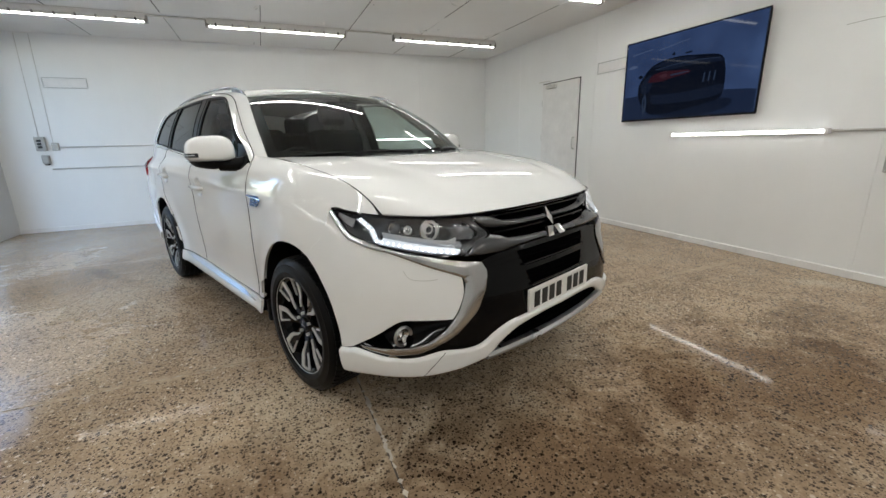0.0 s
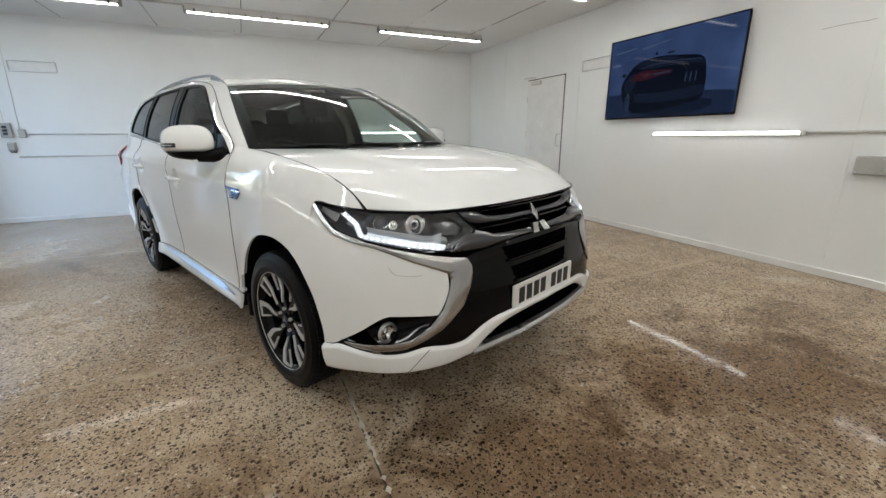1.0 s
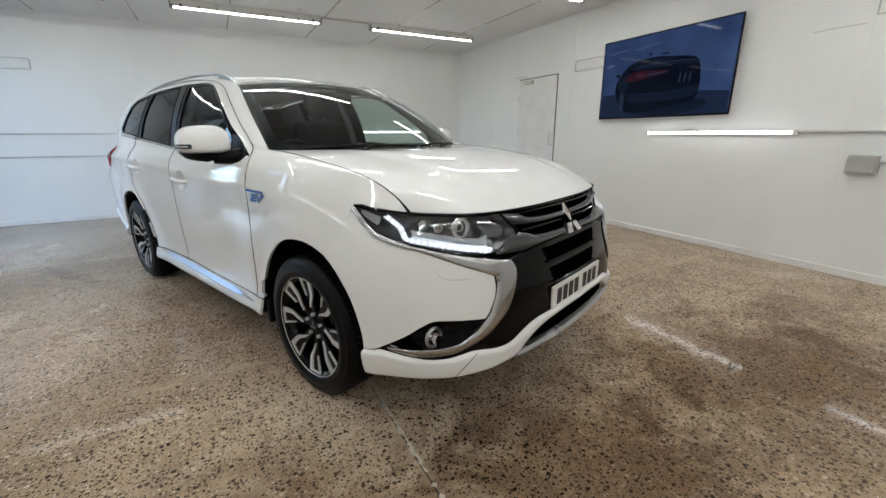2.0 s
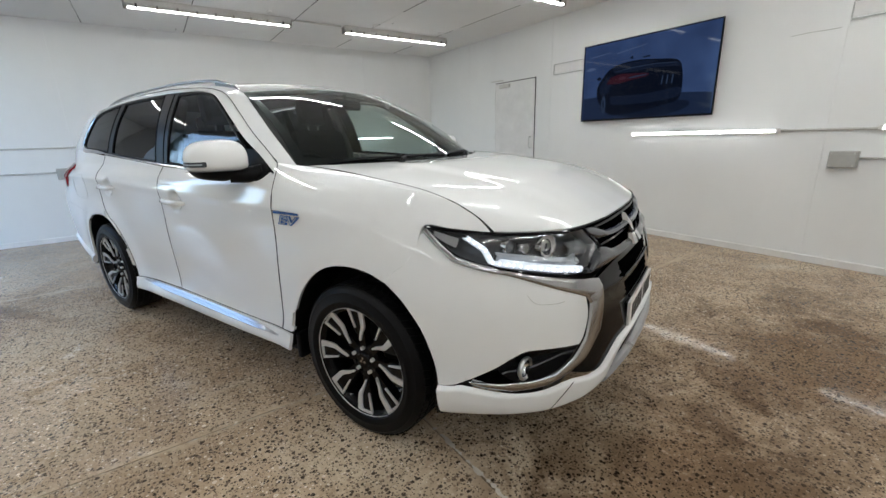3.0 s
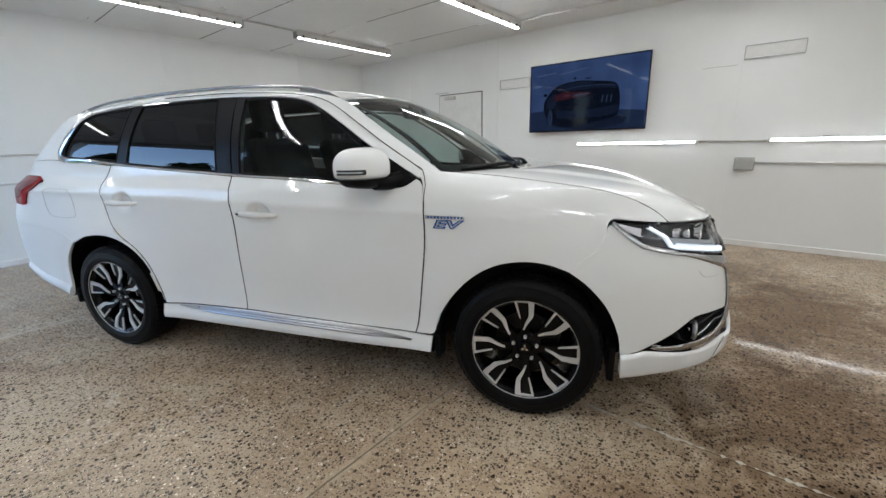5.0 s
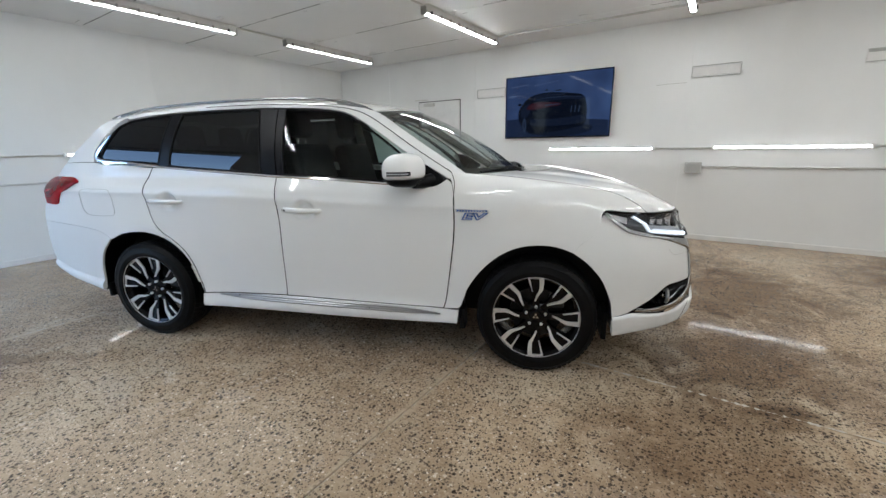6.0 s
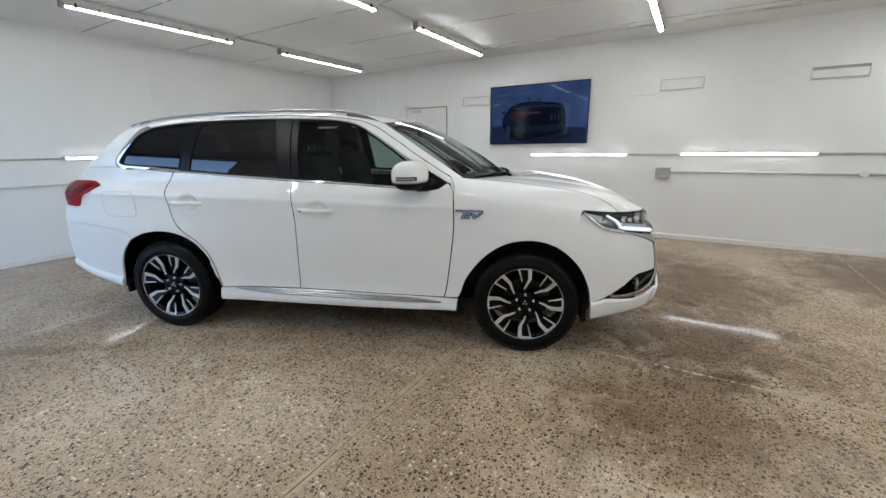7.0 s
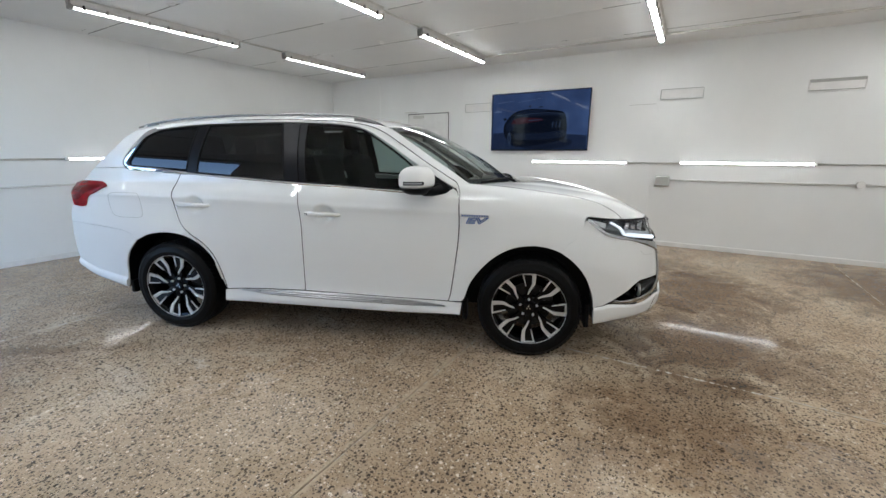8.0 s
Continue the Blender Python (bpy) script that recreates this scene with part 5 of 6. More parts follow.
DRL = [uv_near(y, z) for y, z in ((.772, .905), (.763, .863), (.755, .823), (.70, .805), (.64, .791), (.59, .782), (.556, .778))]
for flip in (False, True):
    def mi(bm):
        return mirrored(bm) if flip else bm
    lamp = shade(part("headlamp", sheet(housing, 0.0, flip), M_GUNMETAL, car, "clear headlamp with lit daytime strip"))
    shade(part("lens", sheet(lens_grid, 0.0, flip), M_LENS, lamp, "clear lens"))
    for key, line in (("t", H_T), ("b", H_B), ("r", H_R)):
        shade(part("lamp_edge", mi(tube([onto(p, 0.001) for p in resample(line, 30)], 0.006 if key == "t" else 0.0045, 6)), M_GLOSSBLACK, lamp))
    # daytime light guide: a short arm down, a long arm inwards
    pts = resample([on_lamp(u, v, 0.008) for u, v in DRL], 40, False)
    gr = []
    for dz, dx in ((-0.011, 0.0), (-0.006, 0.008), (0.009, 0.008), (0.015, 0.0)):
        gr.append([p + Vector((dx + 0.004, -dx * 0.3, 0)) + (Vector((0.25 * dz, 0.6 * dz, dz * 0.9)) if k > 12 else Vector((0.5 * dz, 0.55 * dz, 0.35 * dz))) for k, p in enumerate(pts)])
    shade(part("daytime_strip", sheet(gr, 0.006, flip), M_DRL, lamp, "frosted white light guide"))
    for k in range(1, 39, 2):
        c = pts[k] + Vector((0.0140, -0.003, 0))
        c.y = -c.y if flip else c.y
        yaw = radians(76) if not flip else radians(104)
        tm = Matrix.Translation(c) @ Euler((0, 0, yaw)).to_matrix().to_4x4()
        b = lathe([(0.0002, 0.0), (0.0048, 0.0)], 10)
        bmesh.ops.transform(b, matrix=tm, verts=b.verts)
        part("led", b, M_LED, lamp, "lit white diode")
    pts2 = resample([on_lamp(u, min(1, v + 0.17), 0.03) for u, v in DRL[2:]], 24)
    g2 = [[p + Vector((dx, 0, dz)) for p in pts2] for dz, dx in ((-0.014, 0.0), (0.0, 0.006), (0.014, -0.004))]
    shade(part("reflector", sheet(g2, 0.004, flip), M_FROST, lamp))
    tri_pts = [on_lamp(*uv_near(.64, .796), 0.020), on_lamp(*uv_near(.556, .781), 0.018), on_lamp(*uv_near(.535, .825), 0.024), on_lamp(*uv_near(.63, .806), 0.024)]
    g3 = [[tri_pts[0], tri_pts[1]], [tri_pts[3], tri_pts[2]]]
    part("reflector", sheet(g3, 0.004, flip), M_FROST, lamp)
    for y, z, r, cup in ((.705, .866, .027, False), (.668, .860, .019, True), (.600, .857, .042, True)):
        c = on_lamp(*uv_near(y, z), 0.046)
        if flip:
            c.y = -c.y
        yaw = radians(90 - 20) if not flip else radians(90 + 20)
        tm = Matrix.Translation(c) @ Euler((0, 0, yaw)).to_matrix().to_4x4()
        b = lathe([(r * 0.86, -0.004), (r * 0.92, -0.010), (r, -0.008), (r * 1.04, 0.012)], 28)
        bmesh.ops.transform(b, matrix=tm, verts=b.verts)
        shade(part("bezel", b, M_CHROME, lamp, "chrome lamp ring"))
        prof = [(0.0005, 0.016), (r * 0.3, 0.012), (r * 0.34, -0.004), (r * 0.5, 0.010), (r * 0.72, 0.003), (r * 0.88, -0.005)] if cup else [(0.0005, -0.014), (r * 0.35, -0.0125), (r * 0.65, -0.008), (r * 0.86, -0.001)]
        b = lathe(prof, 14 if cup else 28)
        bmesh.ops.transform(b, matrix=tm, verts=b.verts)
        ob = part("reflector" if cup else "projector", b, M_ALLOY if cup else M_PROJECTOR, lamp, "faceted chrome reflector" if cup else "round projector lens")
        if not cup:
            shade(ob)
    b = [[on_lamp(u, v, 0.03) for u in (0.78, 0.83, 0.88, 0.93)] for v in (0.45, 0.6, 0.75)]
    for row in b:
        for k, p in enumerate(row):
            p.x += 0.006 * (k % 2)
    shade(part("reflector", sheet(b, 0.004, flip), M_PROJECTOR, lamp))
    b = [[on_lamp(u, v, 0.018) for u in (0.08, 0.13, 0.18, 0.23)] for v in (0.3, 0.5, 0.7)]
    shade(part("flasher", sheet(b, 0.004, flip), M_SATIN, lamp))

# centre: gloss black fascia between the chrome wings
FA_L = [p.copy() for p in CH_OUT[6:13]][::-1]
FA_B = [FA_L[0]] + mx([(None, .58, .420), (None, .52, .422), (None, .447, .450), (None, .36, .470), (None, .2, .474)]) + [Vector((front_x(0, .474), 0, .474))]
FA_T = [FA_L[-1]] + mx([(None, .40, .742), (None, .3, .752), (None, .15, .758)]) + [Vector((front_x(0, .76), 0, .76))]
FA_R = fr([(0, .474), (0, .6), (0, .76)])
both("fascia", coons(FA_B, FA_T, FA_L, FA_R, 30, 22, 0.0), M_GLOSSBLACK, car, 0.02, "gloss black bumper centre")
for z0, z1, y0 in ((0.682, 0.738, 0.27), (0.590, 0.650, 0.235)):
    grid = [[Vector((front_x(y, z) + 0.0015, y, z)) for y in np.linspace(-y0 + (z1 - z) * 0.5, y0 - (z1 - z) * 0.5, 17)] for z in np.linspace(z0, z1, 4)]
    slot = part("intake", sheet(grid, 0.0), M_VOID, car, "matt black intake slot")
    bm = tube([Vector((front_x(y, z0) + 0.008, y, z0 - 0.002)) for y in np.linspace(-y0 + 0.02, y0 - 0.02, 15)], 0.006, 6)
    part("edge_bar", bm, M_GLOSSBLACK, slot)
    bm = tube([Vector((front_x(y, z0 + 0.026) + 0.001, y, z0 + 0.026)) for y in np.linspace(-y0 + 0.01, y0 - 0.01, 15)], 0.004, 6)
    part("slat", bm, M_VOID, slot)
# lower intake and silver blade
grid = [[Vector((front_x(y, z) - 0.03, y, z)) for y in np.linspace(-0.5, 0.5, 21)] for z in np.linspace(0.335, 0.47, 5)]
part("lower_intake", sheet(grid), M_VOID, car, "black lower intake")
for z in (0.385, 0.41):
    part("intake_slat", tube([(front_x(y, z) - 0.02, y, z) for y in np.linspace(-0.4, 0.4, 17)], 0.005, 6), M_VOID, car)
grid = [[Vector((front_x(y, .35) + dx, y, z + 0.004 * (abs(y) / 0.5) ** 2)) for y in np.linspace(-0.49, 0.49, 27)] for z, dx in ((0.372, -0.012), (0.366, 0.008), (0.352, 0.016), (0.338, 0.008), (0.332, -0.03))]
shade(part("skid_blade", sheet(grid, 0.0), M_SATIN, car, "silver lower blade"))
# grille
grid = [[Vector((front_x(y, z) - 0.035, y, z)) for y in np.linspace(-0.48, 0.48, 25)] for z in np.linspace(0.745, 0.915, 8)]
part("grille_back", sheet(grid), M_VOID, car, "black grille backing")
BAR_U = [((.452, .900), (.435, .870)), ((.40, .895), (.395, .852)), ((.35, .886), (.345, .844)), ((.30, .868), (.29, .840)), ((.20, .860), (.20, .838)), ((.10, .858), (.10, .838)), ((.0, .857), (.0, .838))]
BAR_L = [((.515, .775), (.535, .762)), ((.46, .812), (.48, .757)), ((.40, .822), (.42, .755)), ((.34, .812), (.35, .753)), ((.29, .797), (.29, .755)), ((.20, .792), (.20, .760)), ((.10, .790), (.10, .763)), ((.0, .789), (.0, .764))]
for name, bar, d in (("upper_bar", BAR_U, 0.0), ("lower_bar", BAR_L, 0.004)):
    a = [Vector((front_x(y, z) + d, -y, z)) for (y, z), _ in bar]
    c = [Vector((front_x(y, z) + d, -y, z)) for _, (y, z) in bar]
    g = loft(a, c, 40, 6)
    g = [[p + Vector(((-0.004, 0.008, 0.012, 0.012, 0.006, -0.006)[j], 0, 0)) for p in row] for j, row in enumerate(g)]
    both(name, g, M_GUNMETAL, car, 0.02, "dark chrome grille bar")
for z in (0.885, 0.822):
    pair("grille_slat", tube([(front_x(y, z) - 0.012, -y, z) for y in np.linspace(0.0, 0.36, 14)], 0.007, 6), M_GLOSSBLACK, car)
# bonnet shadow gap lip over the grille
shade(part("grille_top_trim", tube([(front_x(y, .905) - 0.004, y, .9035) for y in np.linspace(-0.5, 0.5, 31)], 0.006, 6), M_GLOSSBLACK, car))
# emblem: a plain three-lobed chrome shape
bm = bmesh.new()
for a in (90, 210, 330):
    c = Vector((front_x(0, .815) + 0.021, 0, .808))
    d = lambda ang, r: c + Vector((-0.55 * r * math.sin(radians(ang)), r * math.cos(radians(ang)), r * math.sin(radians(ang))))
    tip = [d(a, 0.003), d(a - 30, 0.046), d(a, 0.079), d(a + 30, 0.046)]
    front = [bm.verts.new(p) for p in tip]
    mid = bm.verts.new(d(a, 0.037) + Vector((0.008, 0, 0)))
    back = [bm.verts.new(p + Vector((-0.02, 0, 0))) for p in tip]
    for k in range(4):
        bm.faces.new((front[k], front[(k + 1) % 4], mid))
        bm.faces.new((front[k], back[k], back[(k + 1) % 4], front[(k + 1) % 4]))
bmesh.ops.recalc_face_normals(bm, faces=bm.faces)
part("emblem", bm, M_CHROME, car, "plain chrome emblem")
# number plate: plain dark bars in place of the characters
plate_x = 2.262
pl = part("number_plate", box(plate_x - 0.012, -0.252, 0.470, plate_x, 0.252, 0.574, 0.003), M_PLATE, car, "white number plate with plain black bars")
part("plate_holder", box(plate_x - 0.04, -0.24, 0.478, plate_x - 0.0125, 0.24, 0.566, 0.004), M_TRIMBLACK, pl)
for k in range(7):
    y = -0.195 + k * 0.0585 + (0.035 if k > 3 else 0.0)
    part("bar", box(plate_x + 0.0005, y - 0.021, 0.487, plate_x + 0.0018, y + 0.021, 0.557), M_INK, pl)

# ---- badge on the wings ----
for flip in (False, True):
    s = 1 if flip else -1
    bars = [Vector((x, s * (side_y(x, z) + 0.004), z)) for x, z in ((0.882, .934), (1.062, .930))]
    g = [[p + Vector((0, 0, dz)) for p in resample(bars, 8)] for dz in (-0.008, 0.008)]
    if flip:
        g = g[::-1]
    bd = part("badge", sheet(g, 0.004), M_CHROME, car, "chrome and blue side badge")
    for k in range(11):
        x = 0.889 + k * 0.0157
        part("badge_bar", box(x, s * (side_y(x, .932) + 0.0055) - 0.001, .9275, x + 0.009, s * (side_y(x, .932) + 0.0055) + 0.001, .9375), M_BLUEBADGE, bd)
    txt = bpy.data.curves.new("lettering", "FONT")
    txt.body, txt.size, txt.extrude, txt.offset, txt.shear, txt.align_x = "EV", 0.050, 0.003, -0.0006, 0.22, "CENTER"
    tob = new("lettering_source", txt)
    me = bpy.data.meshes.new_from_object(tob)
    bpy.data.objects.remove(tob)
    for v in me.vertices:
        v.co.x *= 2.2
    me.materials.append(M_CHROME)
    txt = bpy.data.curves.new("lettering_edge", "FONT")
    txt.body, txt.size, txt.extrude, txt.offset, txt.shear, txt.align_x = "EV", 0.050, 0.0015, 0.0032, 0.22, "CENTER"
    tob = new("lettering_source", txt)
    rim_me = bpy.data.meshes.new_from_object(tob)
    bpy.data.objects.remove(tob)
    for v in rim_me.vertices:
        v.co.x *= 2.2
    rim_me.materials.append(M_BLUEBADGE)
    lett_edge = new("lettering_edge", rim_me)
    lett_edge.parent = bd
    lett_edge.matrix_basis = pose(0.975, s * (side_y(0.975, .90) + 0.0035), .884, 90, 0, 0 if s < 0 else 180)
    lett = new("lettering", me)
    lett.parent = bd
    lett.matrix_basis = pose(0.975, s * (side_y(0.975, .90) + 0.004), .884, 90, 0, 0 if s < 0 else 180)

# ---- television ----
tv = empty("television", pose(-3.435, YN, 1.83), "large black flat television on the wall, showing a dark car", "television")
TW, TH = 1.625, 0.925
part("bracket", box(-0.35, -0.03, -0.2, 0.35, -0.001, 0.2, 0.003), M_BLACKPLASTIC, tv)
part("housing", box(-TW / 2 + 0.01, -0.058, -TH / 2 + 0.01, TW / 2 - 0.01, -0.028, TH / 2 - 0.01, 0.008), M_BLACKPLASTIC, tv)
bm = bmesh.new()
for x0, z0, x1, z1 in ((-TW / 2, -TH / 2, TW / 2, -TH / 2 + 0.022), (-TW / 2, TH / 2 - 0.013, TW / 2, TH / 2), (-TW / 2, -TH / 2 + 0.022, -TW / 2 + 0.013, TH / 2 - 0.013), (TW / 2 - 0.013, -TH / 2 + 0.022, TW / 2, TH / 2 - 0.013)):
    box(x0, -0.072, z0, x1, -0.056, z1, 0.002, bm, 1)
part("bezel", bm, M_TRIMBLACK, tv, "thin black bezel")


def screen_blue():
    m, nt, b = nodes_of("screen_picture")
    tc = nt.nodes.new("ShaderNodeTexCoord")
    mp = node(nt, "ShaderNodeMapping")
    mp.inputs["Scale"].default_value = (1.2, 1, 1.2)
    nt.links.new(tc.outputs["Object"], mp.inputs["Vector"])
    n = tex(nt, mp.outputs[0], Scale=1.6, Detail=3.0)
    col = ramp(nt, n, [(0.3, (0.034, 0.060, 0.150)), (0.55, (0.060, 0.105, 0.245)), (0.75, (0.090, 0.155, 0.34))])
    b.inputs["Base Color"].default_value = (0.004, 0.004, 0.005, 1)
    b.inputs["Roughness"].default_value = 0.04
    b.inputs["Specular IOR Level"].default_value = 0.035
    nt.links.new(col, b.inputs["Emission Color"])
    b.inputs["Emission Strength"].default_value = 0.046
    return m


def screen_flat(name, colour, strength):
    m, nt, b = nodes_of(name)
    b.inputs["Base Color"].default_value = (*(0.03 * c + 0.002 for c in colour), 1)
    b.inputs["Roughness"].default_value = 0.04
    b.inputs["Specular IOR Level"].default_value = 0.035
    b.inputs["Emission Color"].default_value = (*colour, 1)
    b.inputs["Emission Strength"].default_value = strength
    return m


M_SCREEN = screen_blue()
M_SCREEN_DARK = screen_flat("screen_dark", (0.004, 0.007, 0.018), 0.046)
M_SCREEN_BODY = screen_flat("screen_navy", (0.020, 0.034, 0.080), 0.046)
M_SCREEN_SOFT = screen_flat("screen_dusk", (0.010, 0.017, 0.040), 0.046)
M_SCREEN_MID = screen_flat("screen_slate", (0.040, 0.062, 0.115), 0.046)
M_SCREEN_RED = screen_flat("screen_red", (0.050, 0.012, 0.022), 0.046)
M_SCREEN_PINK = screen_flat("screen_pink", (0.085, 0.030, 0.045), 0.046)
M_SCREEN_LITE = screen_flat("screen_pale", (0.13, 0.18, 0.32), 0.046)
screen = part("screen", box(-TW / 2 + 0.008, -0.066, -TH / 2 + 0.014, TW / 2 - 0.008, -0.058, TH / 2 - 0.008), M_SCREEN, tv, "lit screen with a dark car on blue")


def flat(name, outline, material, layer, curved=True):
    """A flat shape of the screen's picture, outline in parts of the screen's width and height."""
    bm = bmesh.new()
    pts = resample([Vector((x * TW / 2, 0, z * TH / 2)) for x, z in outline + outline[:1]], 56, curved)[:-1]
    f = bm.faces.new([bm.verts.new((p.x, -0.0662 - 0.0006 * layer, p.z)) for p in pts])
    bmesh.ops.triangulate(bm, faces=[f])
    bmesh.ops.recalc_face_normals(bm, faces=bm.faces)
    return part(name, bm, material, screen)


flat("picture_floor", [(-0.97, -0.95), (0.97, -0.95), (0.97, -0.50), (0.70, -0.46), (-0.45, -0.34), (-0.97, -0.38)], M_SCREEN_BODY, 1, False)
flat("picture_shadow", [(-0.66, -0.72), (-0.2, -0.93), (0.35, -0.93), (0.66, -0.80), (0.60, -0.62), (-0.5, -0.58)], M_SCREEN_SOFT, 2)
flat("picture_car", [(-0.60, -0.72), (-0.71, -0.42), (-0.72, -0.12), (-0.64, 0.10), (-0.52, 0.30), (-0.34, 0.40), (-0.08, 0.43), (0.20, 0.38), (0.46, 0.31), (0.53, 0.22), (0.57, 0.02), (0.585, -0.30), (0.55, -0.60), (0.36, -0.70), (0.05, -0.80), (-0.25, -0.86), (-0.46, -0.86)], M_SCREEN_DARK, 3)
flat("picture_roof", [(-0.50, 0.27), (-0.34, 0.37), (-0.08, 0.40), (0.18, 0.36), (0.10, 0.30), (-0.14, 0.27)], M_SCREEN_SOFT, 4)
flat("picture_boot", [(-0.44, 0.20), (-0.12, 0.26), (0.20, 0.27), (0.51, 0.22), (0.53, 0.15), (0.18, 0.19), (-0.20, 0.17)], M_SCREEN_SOFT, 4)
flat("picture_trim", [(-0.46, 0.225), (-0.14, 0.275), (0.20, 0.285), (0.51, 0.235), (0.51, 0.222), (0.20, 0.268), (-0.14, 0.258), (-0.46, 0.21)], M_SCREEN_MID, 5, False)
flat("picture_flank", [(-0.68, -0.10), (-0.60, 0.06), (-0.50, 0.12), (-0.48, -0.10), (-0.54, -0.30), (-0.66, -0.30)], M_SCREEN_SOFT, 4)
flat("picture_lamp", [(-0.56, -0.06), (-0.50, 0.08), (-0.34, 0.15), (-0.16, 0.13), (0.08, 0.09), (0.08, 0.02), (-0.16, -0.03), (-0.36, -0.08)], M_SCREEN_RED, 5)
flat("picture_glow", [(-0.37, 0.03), (-0.33, 0.08), (-0.26, 0.08), (-0.24, 0.03), (-0.30, 0.0)], M_SCREEN_PINK, 6)
flat("picture_panel", [(-0.18, 0.015), (0.06, 0.045), (0.06, 0.065), (-0.18, 0.05)], M_SCREEN_MID, 6)
for x in (0.29, 0.36, 0.43):
    flat("picture_glint", [(x, -0.22), (x + 0.020, -0.22), (x + 0.030, -0.02), (x + 0.012, -0.02)], M_SCREEN_MID, 5, False)
flat("picture_bumper", [(-0.48, -0.38), (0.0, -0.40), (0.30, -0.36), (0.56, -0.32), (0.55, -0.52), (0.28, -0.60), (0.0, -0.62), (-0.44, -0.60)], M_SCREEN_SOFT, 4)
flat("picture_wheel", [(-0.635, -0.50), (-0.60, -0.34), (-0.565, -0.44), (-0.555, -0.64), (-0.58, -0.80), (-0.625, -0.70)], M_SCREEN_MID, 5)
flat("picture_hub", [(-0.615, -0.52), (-0.598, -0.44), (-0.585, -0.52), (-0.582, -0.64), (-0.60, -0.68)], M_SCREEN_SOFT, 6)
flat("picture_mirror", [(-0.74, 0.11), (-0.69, 0.15), (-0.66, 0.09), (-0.71, 0.06)], M_SCREEN_DARK, 3)
flat("picture_mark", [(-0.20, 0.50), (-0.17, 0.55), (-0.15, 0.50), (-0.17, 0.47)], M_SCREEN_SOFT, 3)
flat("picture_mark", [(0.0, 0.49), (0.10, 0.50), (0.10, 0.46), (0.0, 0.455)], M_SCREEN_SOFT, 3, False)
flat("picture_lights", [(-0.88, 0.66), (-0.52, 0.72), (-0.52, 0.735), (-0.88, 0.685)], M_SCREEN_LITE, 1, False)
flat("picture_lights", [(-0.42, 0.66), (0.05, 0.76), (0.05, 0.775), (-0.42, 0.68)], M_SCREEN_LITE, 1, False)
flat("picture_glow", [(-0.96, 0.36), (-0.86, 0.42), (-0.77, 0.38), (-0.86, 0.34)], M_SCREEN_LITE, 1)

# ---- wheels ----
R_TYRE, R_RIM = 0.338, 0.243


